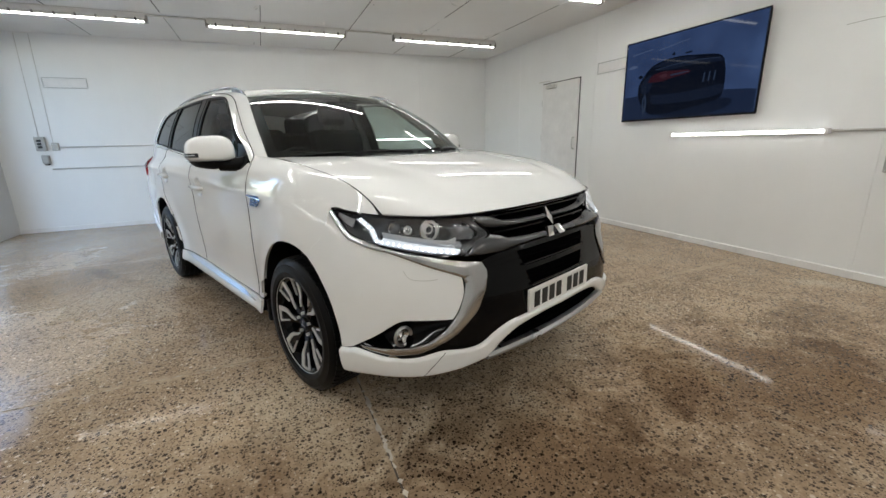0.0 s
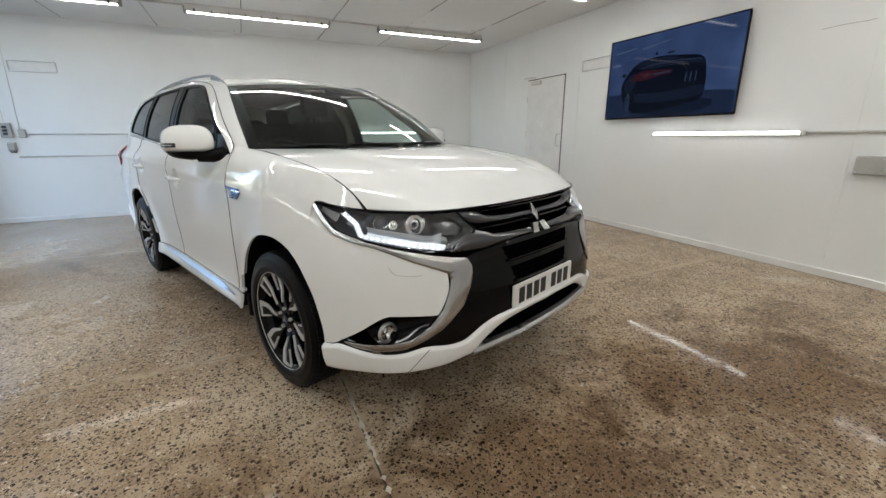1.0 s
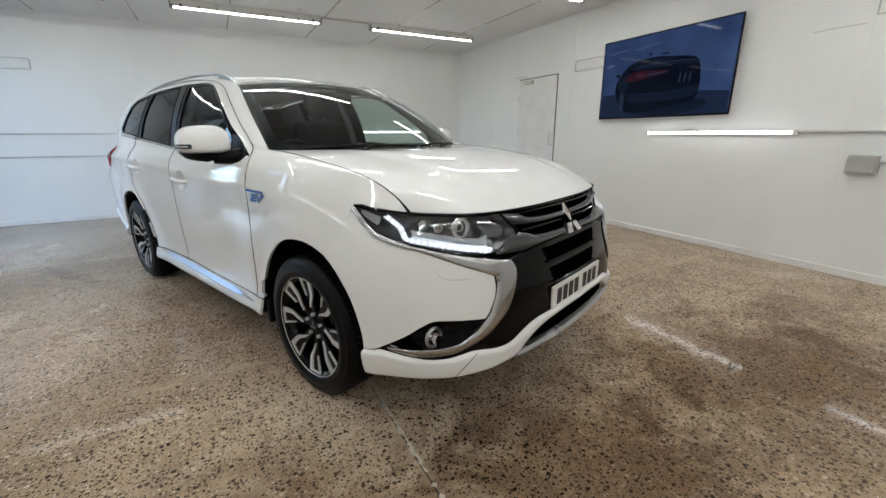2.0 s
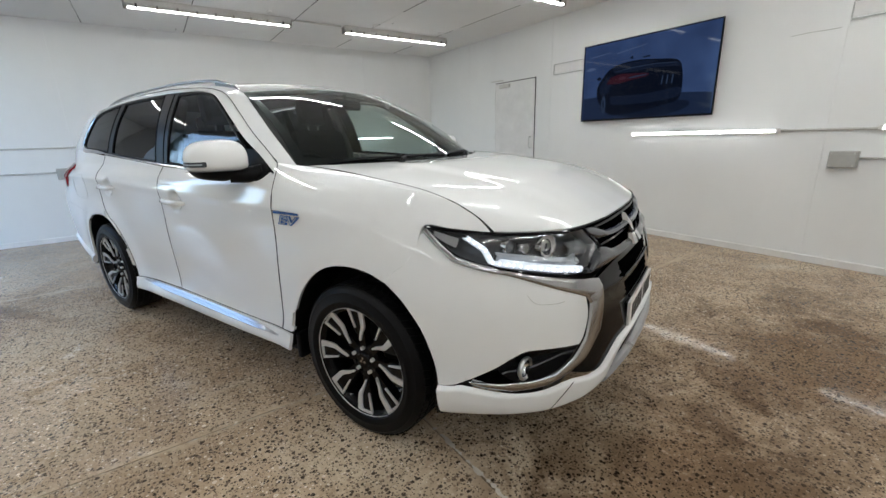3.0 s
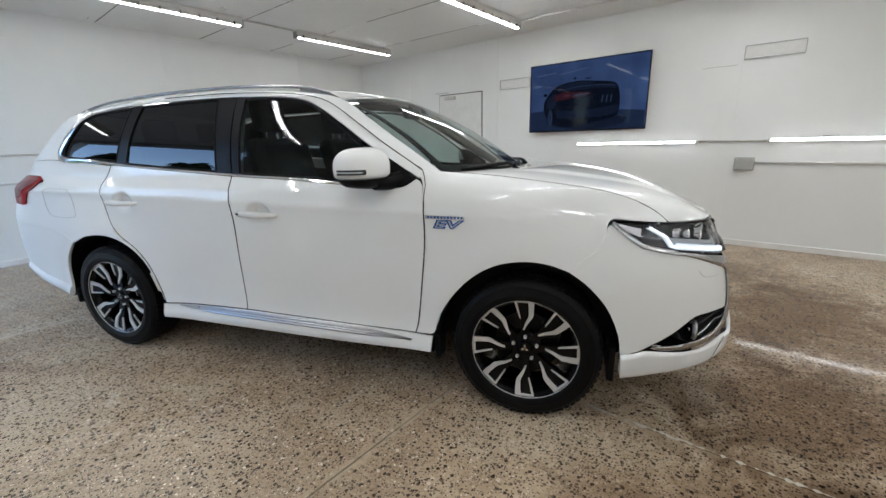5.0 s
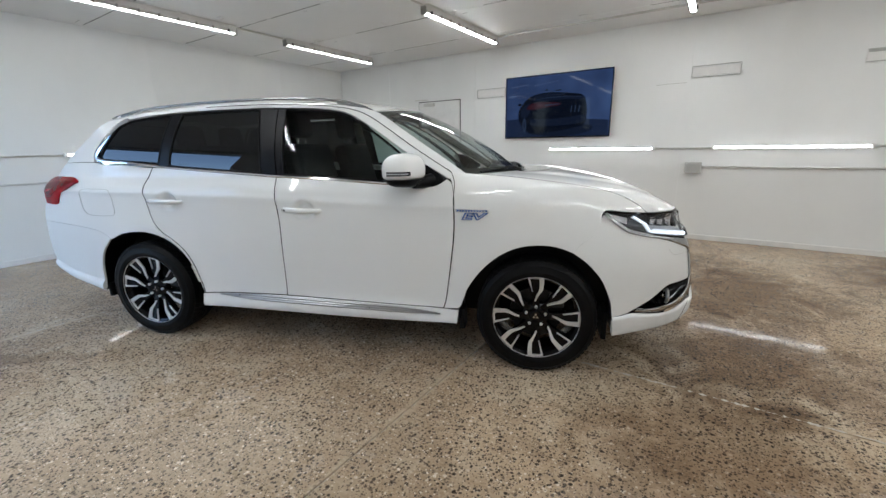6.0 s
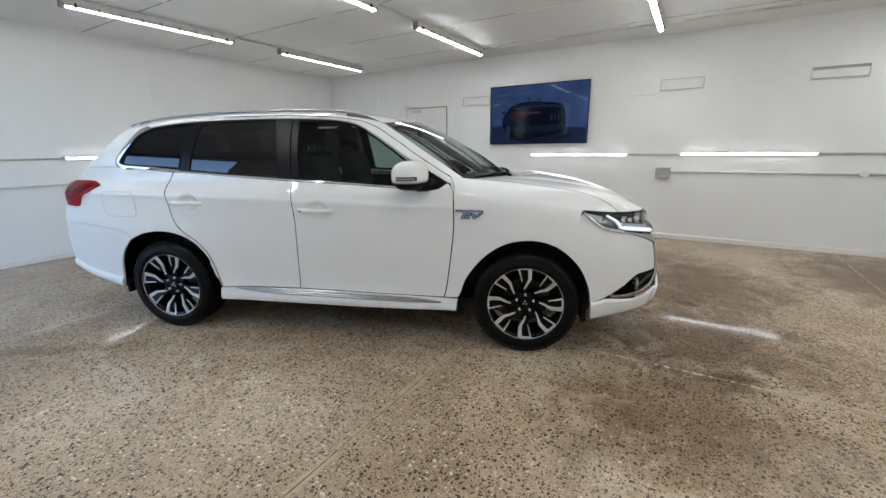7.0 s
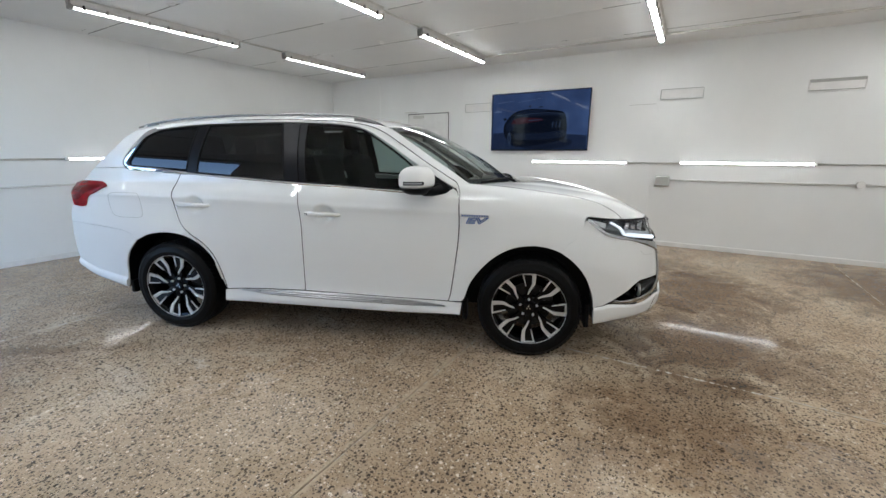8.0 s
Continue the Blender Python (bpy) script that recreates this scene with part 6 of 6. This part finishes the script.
def wheel_parts():
    """A wheel about the origin, its outer face towards -y."""
    w = empty("wheel")
    prof = [(0.232, 0.10), (0.238, 0.112), (0.265, 0.116), (0.305, 0.113), (0.325, 0.103), (0.3345, 0.088), (0.3365, 0.06), (0.3365, -0.06), (0.3345, -0.088), (0.325, -0.103), (0.312, -0.1095), (0.309, -0.1135), (0.304, -0.1135), (0.301, -0.1145), (0.278, -0.1165), (0.275, -0.1185), (0.268, -0.1185), (0.264, -0.1165), (0.252, -0.1165), (0.247, -0.114), (0.240, -0.100), (0.236, -0.085)]
    tyre = shade(part("tyre", lathe(prof, 72), M_TYRE, w, "black road tyre"), 0.9)
    # tread blocks
    bm = bmesh.new()
    for k in range(64):
        a = 2 * math.pi * k / 64
        for y0, y1, sk in ((-0.092, -0.062, 0.02), (-0.052, -0.020, -0.02), (-0.012, 0.012, 0.0), (0.020, 0.052, 0.02), (0.062, 0.092, -0.02)):
            vs = []
            for r in (0.332, 0.341):
                for y, q in ((y0, a + sk), (y0, a + 0.072 + sk), (y1, a + 0.072 - sk), (y1, a - sk)):
                    rr = r - (0.003 if abs(y) > 0.085 else 0.0)
                    vs.append(bm.verts.new((rr * math.cos(q), y, rr * math.sin(q))))
            for f in ((4, 5, 6, 7), (0, 1, 5, 4), (1, 2, 6, 5), (2, 3, 7, 6), (3, 0, 4, 7)):
                bm.faces.new([vs[i] for i in f])
    bmesh.ops.recalc_face_normals(bm, faces=bm.faces)
    part("tread", bm, M_TYRE, tyre)
    rim = part("rim", lathe([(0.236, 0.09), (0.215, 0.085), (0.208, 0.0), (0.212, -0.06), (0.225, -0.088), (0.236, -0.094), (0.2425, -0.100), (0.2425, -0.105), (0.2405, -0.107), (0.2400, -0.098), (0.2360, -0.090)], 64), M_BLACKALLOY, w, "black and machined alloy rim")
    shade(rim, 0.6)
    shade(part("rim_lip", lathe([(0.2425, -0.104), (0.2436, -0.108), (0.2424, -0.1100), (0.2408, -0.109), (0.2405, -0.105)], 64), M_ALLOY, rim, "machined rim edge"))
    shade(part("hub", lathe([(0.0005, -0.083), (0.030, -0.083), (0.033, -0.080), (0.036, -0.072), (0.062, -0.070), (0.075, -0.060), (0.08, -0.03)], 40), M_BLACKALLOY, rim))
    n = 8
    for k in range(n):
        a = 2 * math.pi * k / n + 0.03

        def at(r, off, y):
            return Vector(((r * math.cos(a) - off * math.sin(a)), y, (r * math.sin(a) + off * math.cos(a))))

        def bar(pts, y0, thick, mat, name, lab=""):
            """A flat bar along (r, off, half width) stations."""
            bm = bmesh.new()
            rows = []
            for r, off, hw in pts:
                dish = y0 + 0.028 * (1 - r / R_RIM)
                rows.append([bm.verts.new(at(r, off - hw, dish)), bm.verts.new(at(r, off + hw, dish)), bm.verts.new(at(r, off + hw, dish + thick)), bm.verts.new(at(r, off - hw, dish + thick))])
            for p, q in zip(rows, rows[1:]):
                for i in range(4):
                    bm.faces.new((p[i], p[(i + 1) % 4], q[(i + 1) % 4], q[i]))
            bm.faces.new(rows[0])
            bm.faces.new(rows[-1][::-1])
            bmesh.ops.recalc_face_normals(bm, faces=bm.faces)
            return part(name, bm, mat, rim, lab)
        bar([(0.055, 0.0, 0.018), (0.12, 0.0, 0.020), (0.17, 0.0, 0.034), (0.235, 0.0, 0.044)], -0.092, 0.035, M_BLACKALLOY, "spoke")
        bar([(0.2385, -0.0315, 0.0135), (0.205, -0.0320, 0.0118), (0.168, -0.0305, 0.0105), (0.157, -0.0270, 0.0098), (0.120, -0.0065, 0.0062), (0.092, 0.004, 0.0035)], -0.1005, 0.008, M_ALLOY, "spoke_face", "machined spoke face")
        bar([(0.2385, 0.0395, 0.0052), (0.20, 0.0305, 0.0042), (0.150, 0.0190, 0.0022)], -0.1005, 0.008, M_ALLOY, "spoke_face", "machined spoke face")
        bar([(0.2395, 0.0, 0.0445), (0.2312, 0.0, 0.0430)], -0.1012, 0.008, M_ALLOY, "spoke_face", "machined spoke face")
    for k in range(5):
        a = 2 * math.pi * k / 5 + 0.3
        c = Vector((0.0565 * math.cos(a), -0.072, 0.0565 * math.sin(a)))
        part("wheel_nut", tube([c, c + Vector((0, -0.014, 0))], 0.0080, 6), M_ALLOY, rim, "steel wheel nut")
    bm = bmesh.new()
    for a in (90, 210, 330):
        q = [Vector((r * math.cos(radians(b)), -0.0836, r * math.sin(radians(b)))) for r, b in ((0.002, a), (0.012, a - 28), (0.020, a), (0.012, a + 28))]
        bm.faces.new([bm.verts.new(p) for p in q])
    part("cap_mark", bm, M_CHROME, rim)
    shade(part("brake_disc", lathe([(0.07, -0.02), (0.15, -0.02), (0.15, 0.0), (0.07, 0.0)], 40), M_BRAKE, w, "grey steel brake disc"))
    part("caliper", box(0.07, -0.045, 0.04, 0.155, 0.03, 0.12, 0.012), M_BLACKPLASTIC, w)
    return w


WHEELS = ((1.338, -0.752, 0), (-1.297, -0.752, 0), (1.338, 0.752, 180), (-1.297, 0.752, 180))
bm_done = wheel_parts()
bm_done.parent = car
bm_done.matrix_basis = pose(WHEELS[0][0], WHEELS[0][1], R_TYRE + 0.003 + FZ, 0, 0, 0)
for (x, y, turn), spin in zip(WHEELS[1:], (14, 30, 8)):
    c = copy_thing(bm_done, pose(x, y, R_TYRE + 0.003 + FZ, 0, 0, turn) @ pose(0, 0, 0, 0, spin, 0))
    c.parent = car

# wheel housings, mud flaps, underside
LIP_REAR = [(-1.715, 0.30), (-1.715, 0.315), (-1.70, 0.471), (-1.655, 0.58), (-1.59, 0.655)] + ARCH_TOP_R[1:] + [(-0.862, 0.25)]
LIP_FRONT = [(1.749, 0.245), (1.742, 0.362), (1.725, 0.456), (1.676, 0.566), (1.60, 0.655)] + ARCH_F[::-1]
for x, lip in ((1.335, LIP_FRONT), (-1.30, LIP_REAR)):
    edge = resample(sd(lip), 48)
    bm = bmesh.new()
    rows = []
    for p in edge:
        d = Vector((p.x - x, 0, p.z - 0.33))
        d = d.normalized() * max(0.395, d.length + 0.012)
        ring = [p + Vector((0, 0.004, 0)), Vector((x + d.x, p.y + 0.03, 0.33 + d.z)), Vector((x + d.x, -0.5, 0.33 + d.z))]
        rows.append([bm.verts.new(q) for q in ring])
    for p, q in zip(rows, rows[1:]):
        for i in range(2):
            bm.faces.new((p[i], p[i + 1], q[i + 1], q[i]))
    pair("wheel_housing", bm, M_TRIMBLACK, car, "black wheel housing")
    pair("housing_wall", box(x - 0.46, -0.52, 0.22, x + 0.46, -0.49, 0.82), M_TRIMBLACK, car)
for x, y, w, z0 in ((0.915, -0.80, 0.045, 0.215), (-1.70, -0.79, 0.05, 0.245)):
    pair("mud_flap", box(x - 0.016, y - w, z0, x + 0.016, y + w, 0.345, 0.010), M_TRIMBLACK, car, "black mud flap", False)
pair("arch_flap", box(1.700, -0.815, 0.205, 1.728, -0.52, 0.37, 0.006), M_TRIMBLACK, car, "black inner arch flap", False)
part("underbody", box(-2.05, -0.50, 0.215, 2.05, 0.50, 0.27, 0.02), M_TRIMBLACK, car, "black underbody")
part("floor_pan", box(-0.84, -0.81, 0.22, 0.88, 0.81, 0.30, 0.01), M_TRIMBLACK, car)
part("cabin_tub", box(-0.80, -0.80, 0.30, 0.84, 0.80, 0.60, 0.01), M_CABIN, car)
part("boot_tub", box(-2.05, -0.62, 0.27, -0.80, 0.62, 0.95, 0.01), M_CABIN, car)
part("engine_bay", box(0.84, -0.66, 0.27, 2.06, 0.66, 0.74, 0.01), M_TRIMBLACK, car)
part("bulkhead", box(0.82, -0.70, 0.30, 0.90, 0.70, 1.03, 0.01), M_TRIMBLACK, car)
for s in (-1, 1):
    part("door_lining", box(-1.2, s * 0.765 - 0.02, 0.58, 0.80, s * 0.765 + 0.02, 1.06, 0.015), M_CABIN, car)

# ---- cabin ----
shade(part("headliner", sheet([[p + Vector((0, 0, -0.03)) for p in [Vector((q.x + 0.08 * (1 - (k / 6) ** 2) * smooth(-0.4, 0.3, q.x), k / 6 * -q.y * 0.95, q.z + 0.03 * (1 - (k / 6) ** 2))) for k in range(-6, 7)]] for q in ROOF_LINE]), M_LINER, car, "grey cloth headliner"))


def seat(y, x, bench=0.0):
    w = 0.25 + bench
    st = part("seat", box(x - 0.02, y - w, 0.60, x + 0.48, y + w, 0.78, 0.05), M_CABIN, car, "dark cloth seat")
    bm = box(-0.06, -w, 0.0, 0.07, w, 0.62, 0.05)
    bmesh.ops.transform(bm, matrix=pose(x + 0.02, y, 0.70, 0, -14, 0), verts=bm.verts)
    part("backrest", bm, M_CABIN, st)
    for hy in ((y,) if not bench else (y - 0.42, y, y + 0.42)):
        bm = box(-0.045, -0.125, 0.0, 0.05, 0.125, 0.20, 0.045)
        bmesh.ops.transform(bm, matrix=pose(x - 0.155, hy, 1.345 if not bench else 1.27, 0, -8, 0) @ Matrix.Scale(1.0 if not bench else 0.9, 4), verts=bm.verts)
        hr = part("headrest", bm, M_CABIN, st)
        for d in (-0.05, 0.05):
            part("post", tube([(x - 0.15, hy + d, 1.25), (x - 0.155, hy + d, 1.36)], 0.006, 8), M_CHROME, hr, "chrome headrest post")
    return st


seat(-0.37, -0.16)
seat(0.37, -0.16)
seat(0.0, -1.02, 0.43)
dash = part("dashboard", box(0.56, -0.74, 0.72, 0.92, 0.74, 1.035, 0.06), M_CABIN, car, "black dashboard")
part("binnacle", box(0.56, -0.55, 1.0, 0.74, -0.22, 1.085, 0.03), M_CABIN, dash)
ring = tube([(0.19 * math.cos(t) * 0.35, 0.185 * math.sin(t), 0.175 * math.cos(t)) for t in (2 * math.pi * k / 36 for k in range(36))], 0.015, 8, closed=True)
bmesh.ops.transform(ring, matrix=Matrix.Translation((0.46, -0.37, 0.985)), verts=ring.verts)
whl = shade(part("steering_wheel", ring, M_CABIN, car, "black steering wheel"))
part("boss", box(0.44, -0.44, 0.93, 0.50, -0.30, 1.03, 0.02), M_CABIN, whl)
part("spoke", box(0.455, -0.54, 0.965, 0.475, -0.20, 0.99, 0.006), M_CABIN, whl)
mir_in = part("inner_mirror", box(0.47, -0.12, 1.405, 0.50, 0.12, 1.47, 0.015), M_TRIMBLACK, car, "black rear-view mirror")
part("stem", tube([(0.485, 0, 1.46), (0.475, 0, 1.495)], 0.012, 8), M_TRIMBLACK, mir_in)
for s in (-1, 1):
    bm = tube([(0.90, s * 0.70, 1.10), (0.62, s * 0.645, 1.28), (0.36, s * 0.575, 1.455)], 0.028, 8)
    shade(part("pillar_lining", bm, M_LINER, car))
    bm = tube([(-0.30, s * 0.735, 1.06), (-0.31, s * 0.67, 1.30), (-0.33, s * 0.595, 1.49)], 0.04, 8)
    shade(part("pillar_lining", bm, M_LINER, car))

# ---- outside, mirrored in the car's windows: a row of dark conifers beyond the yard ----
M_NEEDLES = painted("conifer_needles", (0.035, 0.06, 0.028), 0.8, 0.4, 2.0, 30.0, 0.0, spec=0.2)
M_BARK = painted("bark", (0.10, 0.075, 0.055), 0.9, 0.3, 8.0, relief=0.3, spec=0.2)
rng = random.Random(7)


def conifer(height):
    t = empty("conifer", label="tall dark green conifer beyond the yard", category="tree", group="conifers beyond the yard")
    part("trunk", tube([(0, 0, 0), (0.05, 0, height * 0.5), (0, 0.03, height)], [0.22, 0.13, 0.02], 8), M_BARK, t)
    bm = bmesh.new()
    for k in range(900):
        f = rng.random() ** 0.8
        z = height * (0.08 + 0.92 * f)
        r = (1 - f) ** 0.8 * height * 0.24 * (0.35 + 0.65 * rng.random())
        a = rng.random() * 2 * math.pi
        c = Vector((r * math.cos(a), r * math.sin(a), z))
        out = Vector((math.cos(a), math.sin(a), -0.35))
        side = Vector((-math.sin(a), math.cos(a), 0.0)) * (0.10 + 0.16 * rng.random())
        tip = c + out * (0.35 + 0.4 * rng.random())
        base = c - out * 0.25
        vs = [bm.verts.new(p) for p in (base - side * 0.5, base + side * 0.5, c + side, tip, c - side)]
        bm.faces.new(vs)
    part("crown", bm, M_NEEDLES, t)
    return t


tree = conifer(6.4)
tree.matrix_basis = pose(-13.0, -17.0, -0.03)
for x, y, s, a in ((-16.4, -15.5, 1.1, 40), (-9.9, -18.2, 0.85, 100), (-7.2, -19.5, 0.62, 10), (-20.5, -14.5, 1.2, 70), (-5.6, -17.5, 0.5, 60), (-26.0, -12.0, 1.2, 140), (-11.3, -19.0, 0.9, 20), (-14.8, -18.5, 1.05, 75), (-18.4, -17.0, 1.1, 15), (-23.0, -13.5, 1.15, 33)):
    c = copy_thing(tree, pose(x, y, -0.03, 0, 0, a))
    c.scale = (s, s, s)

# ---- floor slabs ----
# pale cement filler smeared along parts of two joints
def smear(name, points, width):
    bm = bmesh.new()
    g = []
    line = resample(points, 260, False)
    d = (line[-1] - line[0]).normalized()
    n = Vector((-d.y, d.x, 0))
    for k, p in enumerate(line):
        q = noise.noise(Vector((k * 0.23, 5.1, 0))) * 0.007
        w = max(0.0003, width * (0.30 + 1.3 * noise.noise(Vector((k * 0.37, 1.7, 0))) + 0.9 * noise.noise(Vector((k * 1.1, 3.3, 0)))))
        g.append([bm.verts.new(p + n * (q - w)), bm.verts.new(p + n * (q + w))])
    for a, c in zip(g, g[1:]):
        bm.faces.new((a[0], c[0], c[1], a[1]))
    bmesh.ops.recalc_face_normals(bm, faces=bm.faces)
    part(name, bm, M_GROUT, floor, "pale cement smear along a joint")


smear("joint_filler", [(-2.2, 0.332, FZ + 0.0006), (0.44, 0.338, FZ + 0.0006)], 0.011)
smear("joint_filler", [(-2.424, -3.2, FZ + 0.0006), (-2.423, 0.3, FZ + 0.0006)], 0.003)
smear("joint_filler", [(-5.355, -3.2, FZ + 0.0006), (-5.362, 0.2, FZ + 0.0006)], 0.008)
smear("joint_filler", [(0.455, 4.3, FZ + 0.0006), (0.447, 1.2, FZ + 0.0006)], 0.008)
SX = [XW - T, -5.36, -2.43, 0.45, XE + T]
SY = [YS - T, 0.33, YN + T]
for i in range(4):
    for j in range(2):
        g = 0.0036
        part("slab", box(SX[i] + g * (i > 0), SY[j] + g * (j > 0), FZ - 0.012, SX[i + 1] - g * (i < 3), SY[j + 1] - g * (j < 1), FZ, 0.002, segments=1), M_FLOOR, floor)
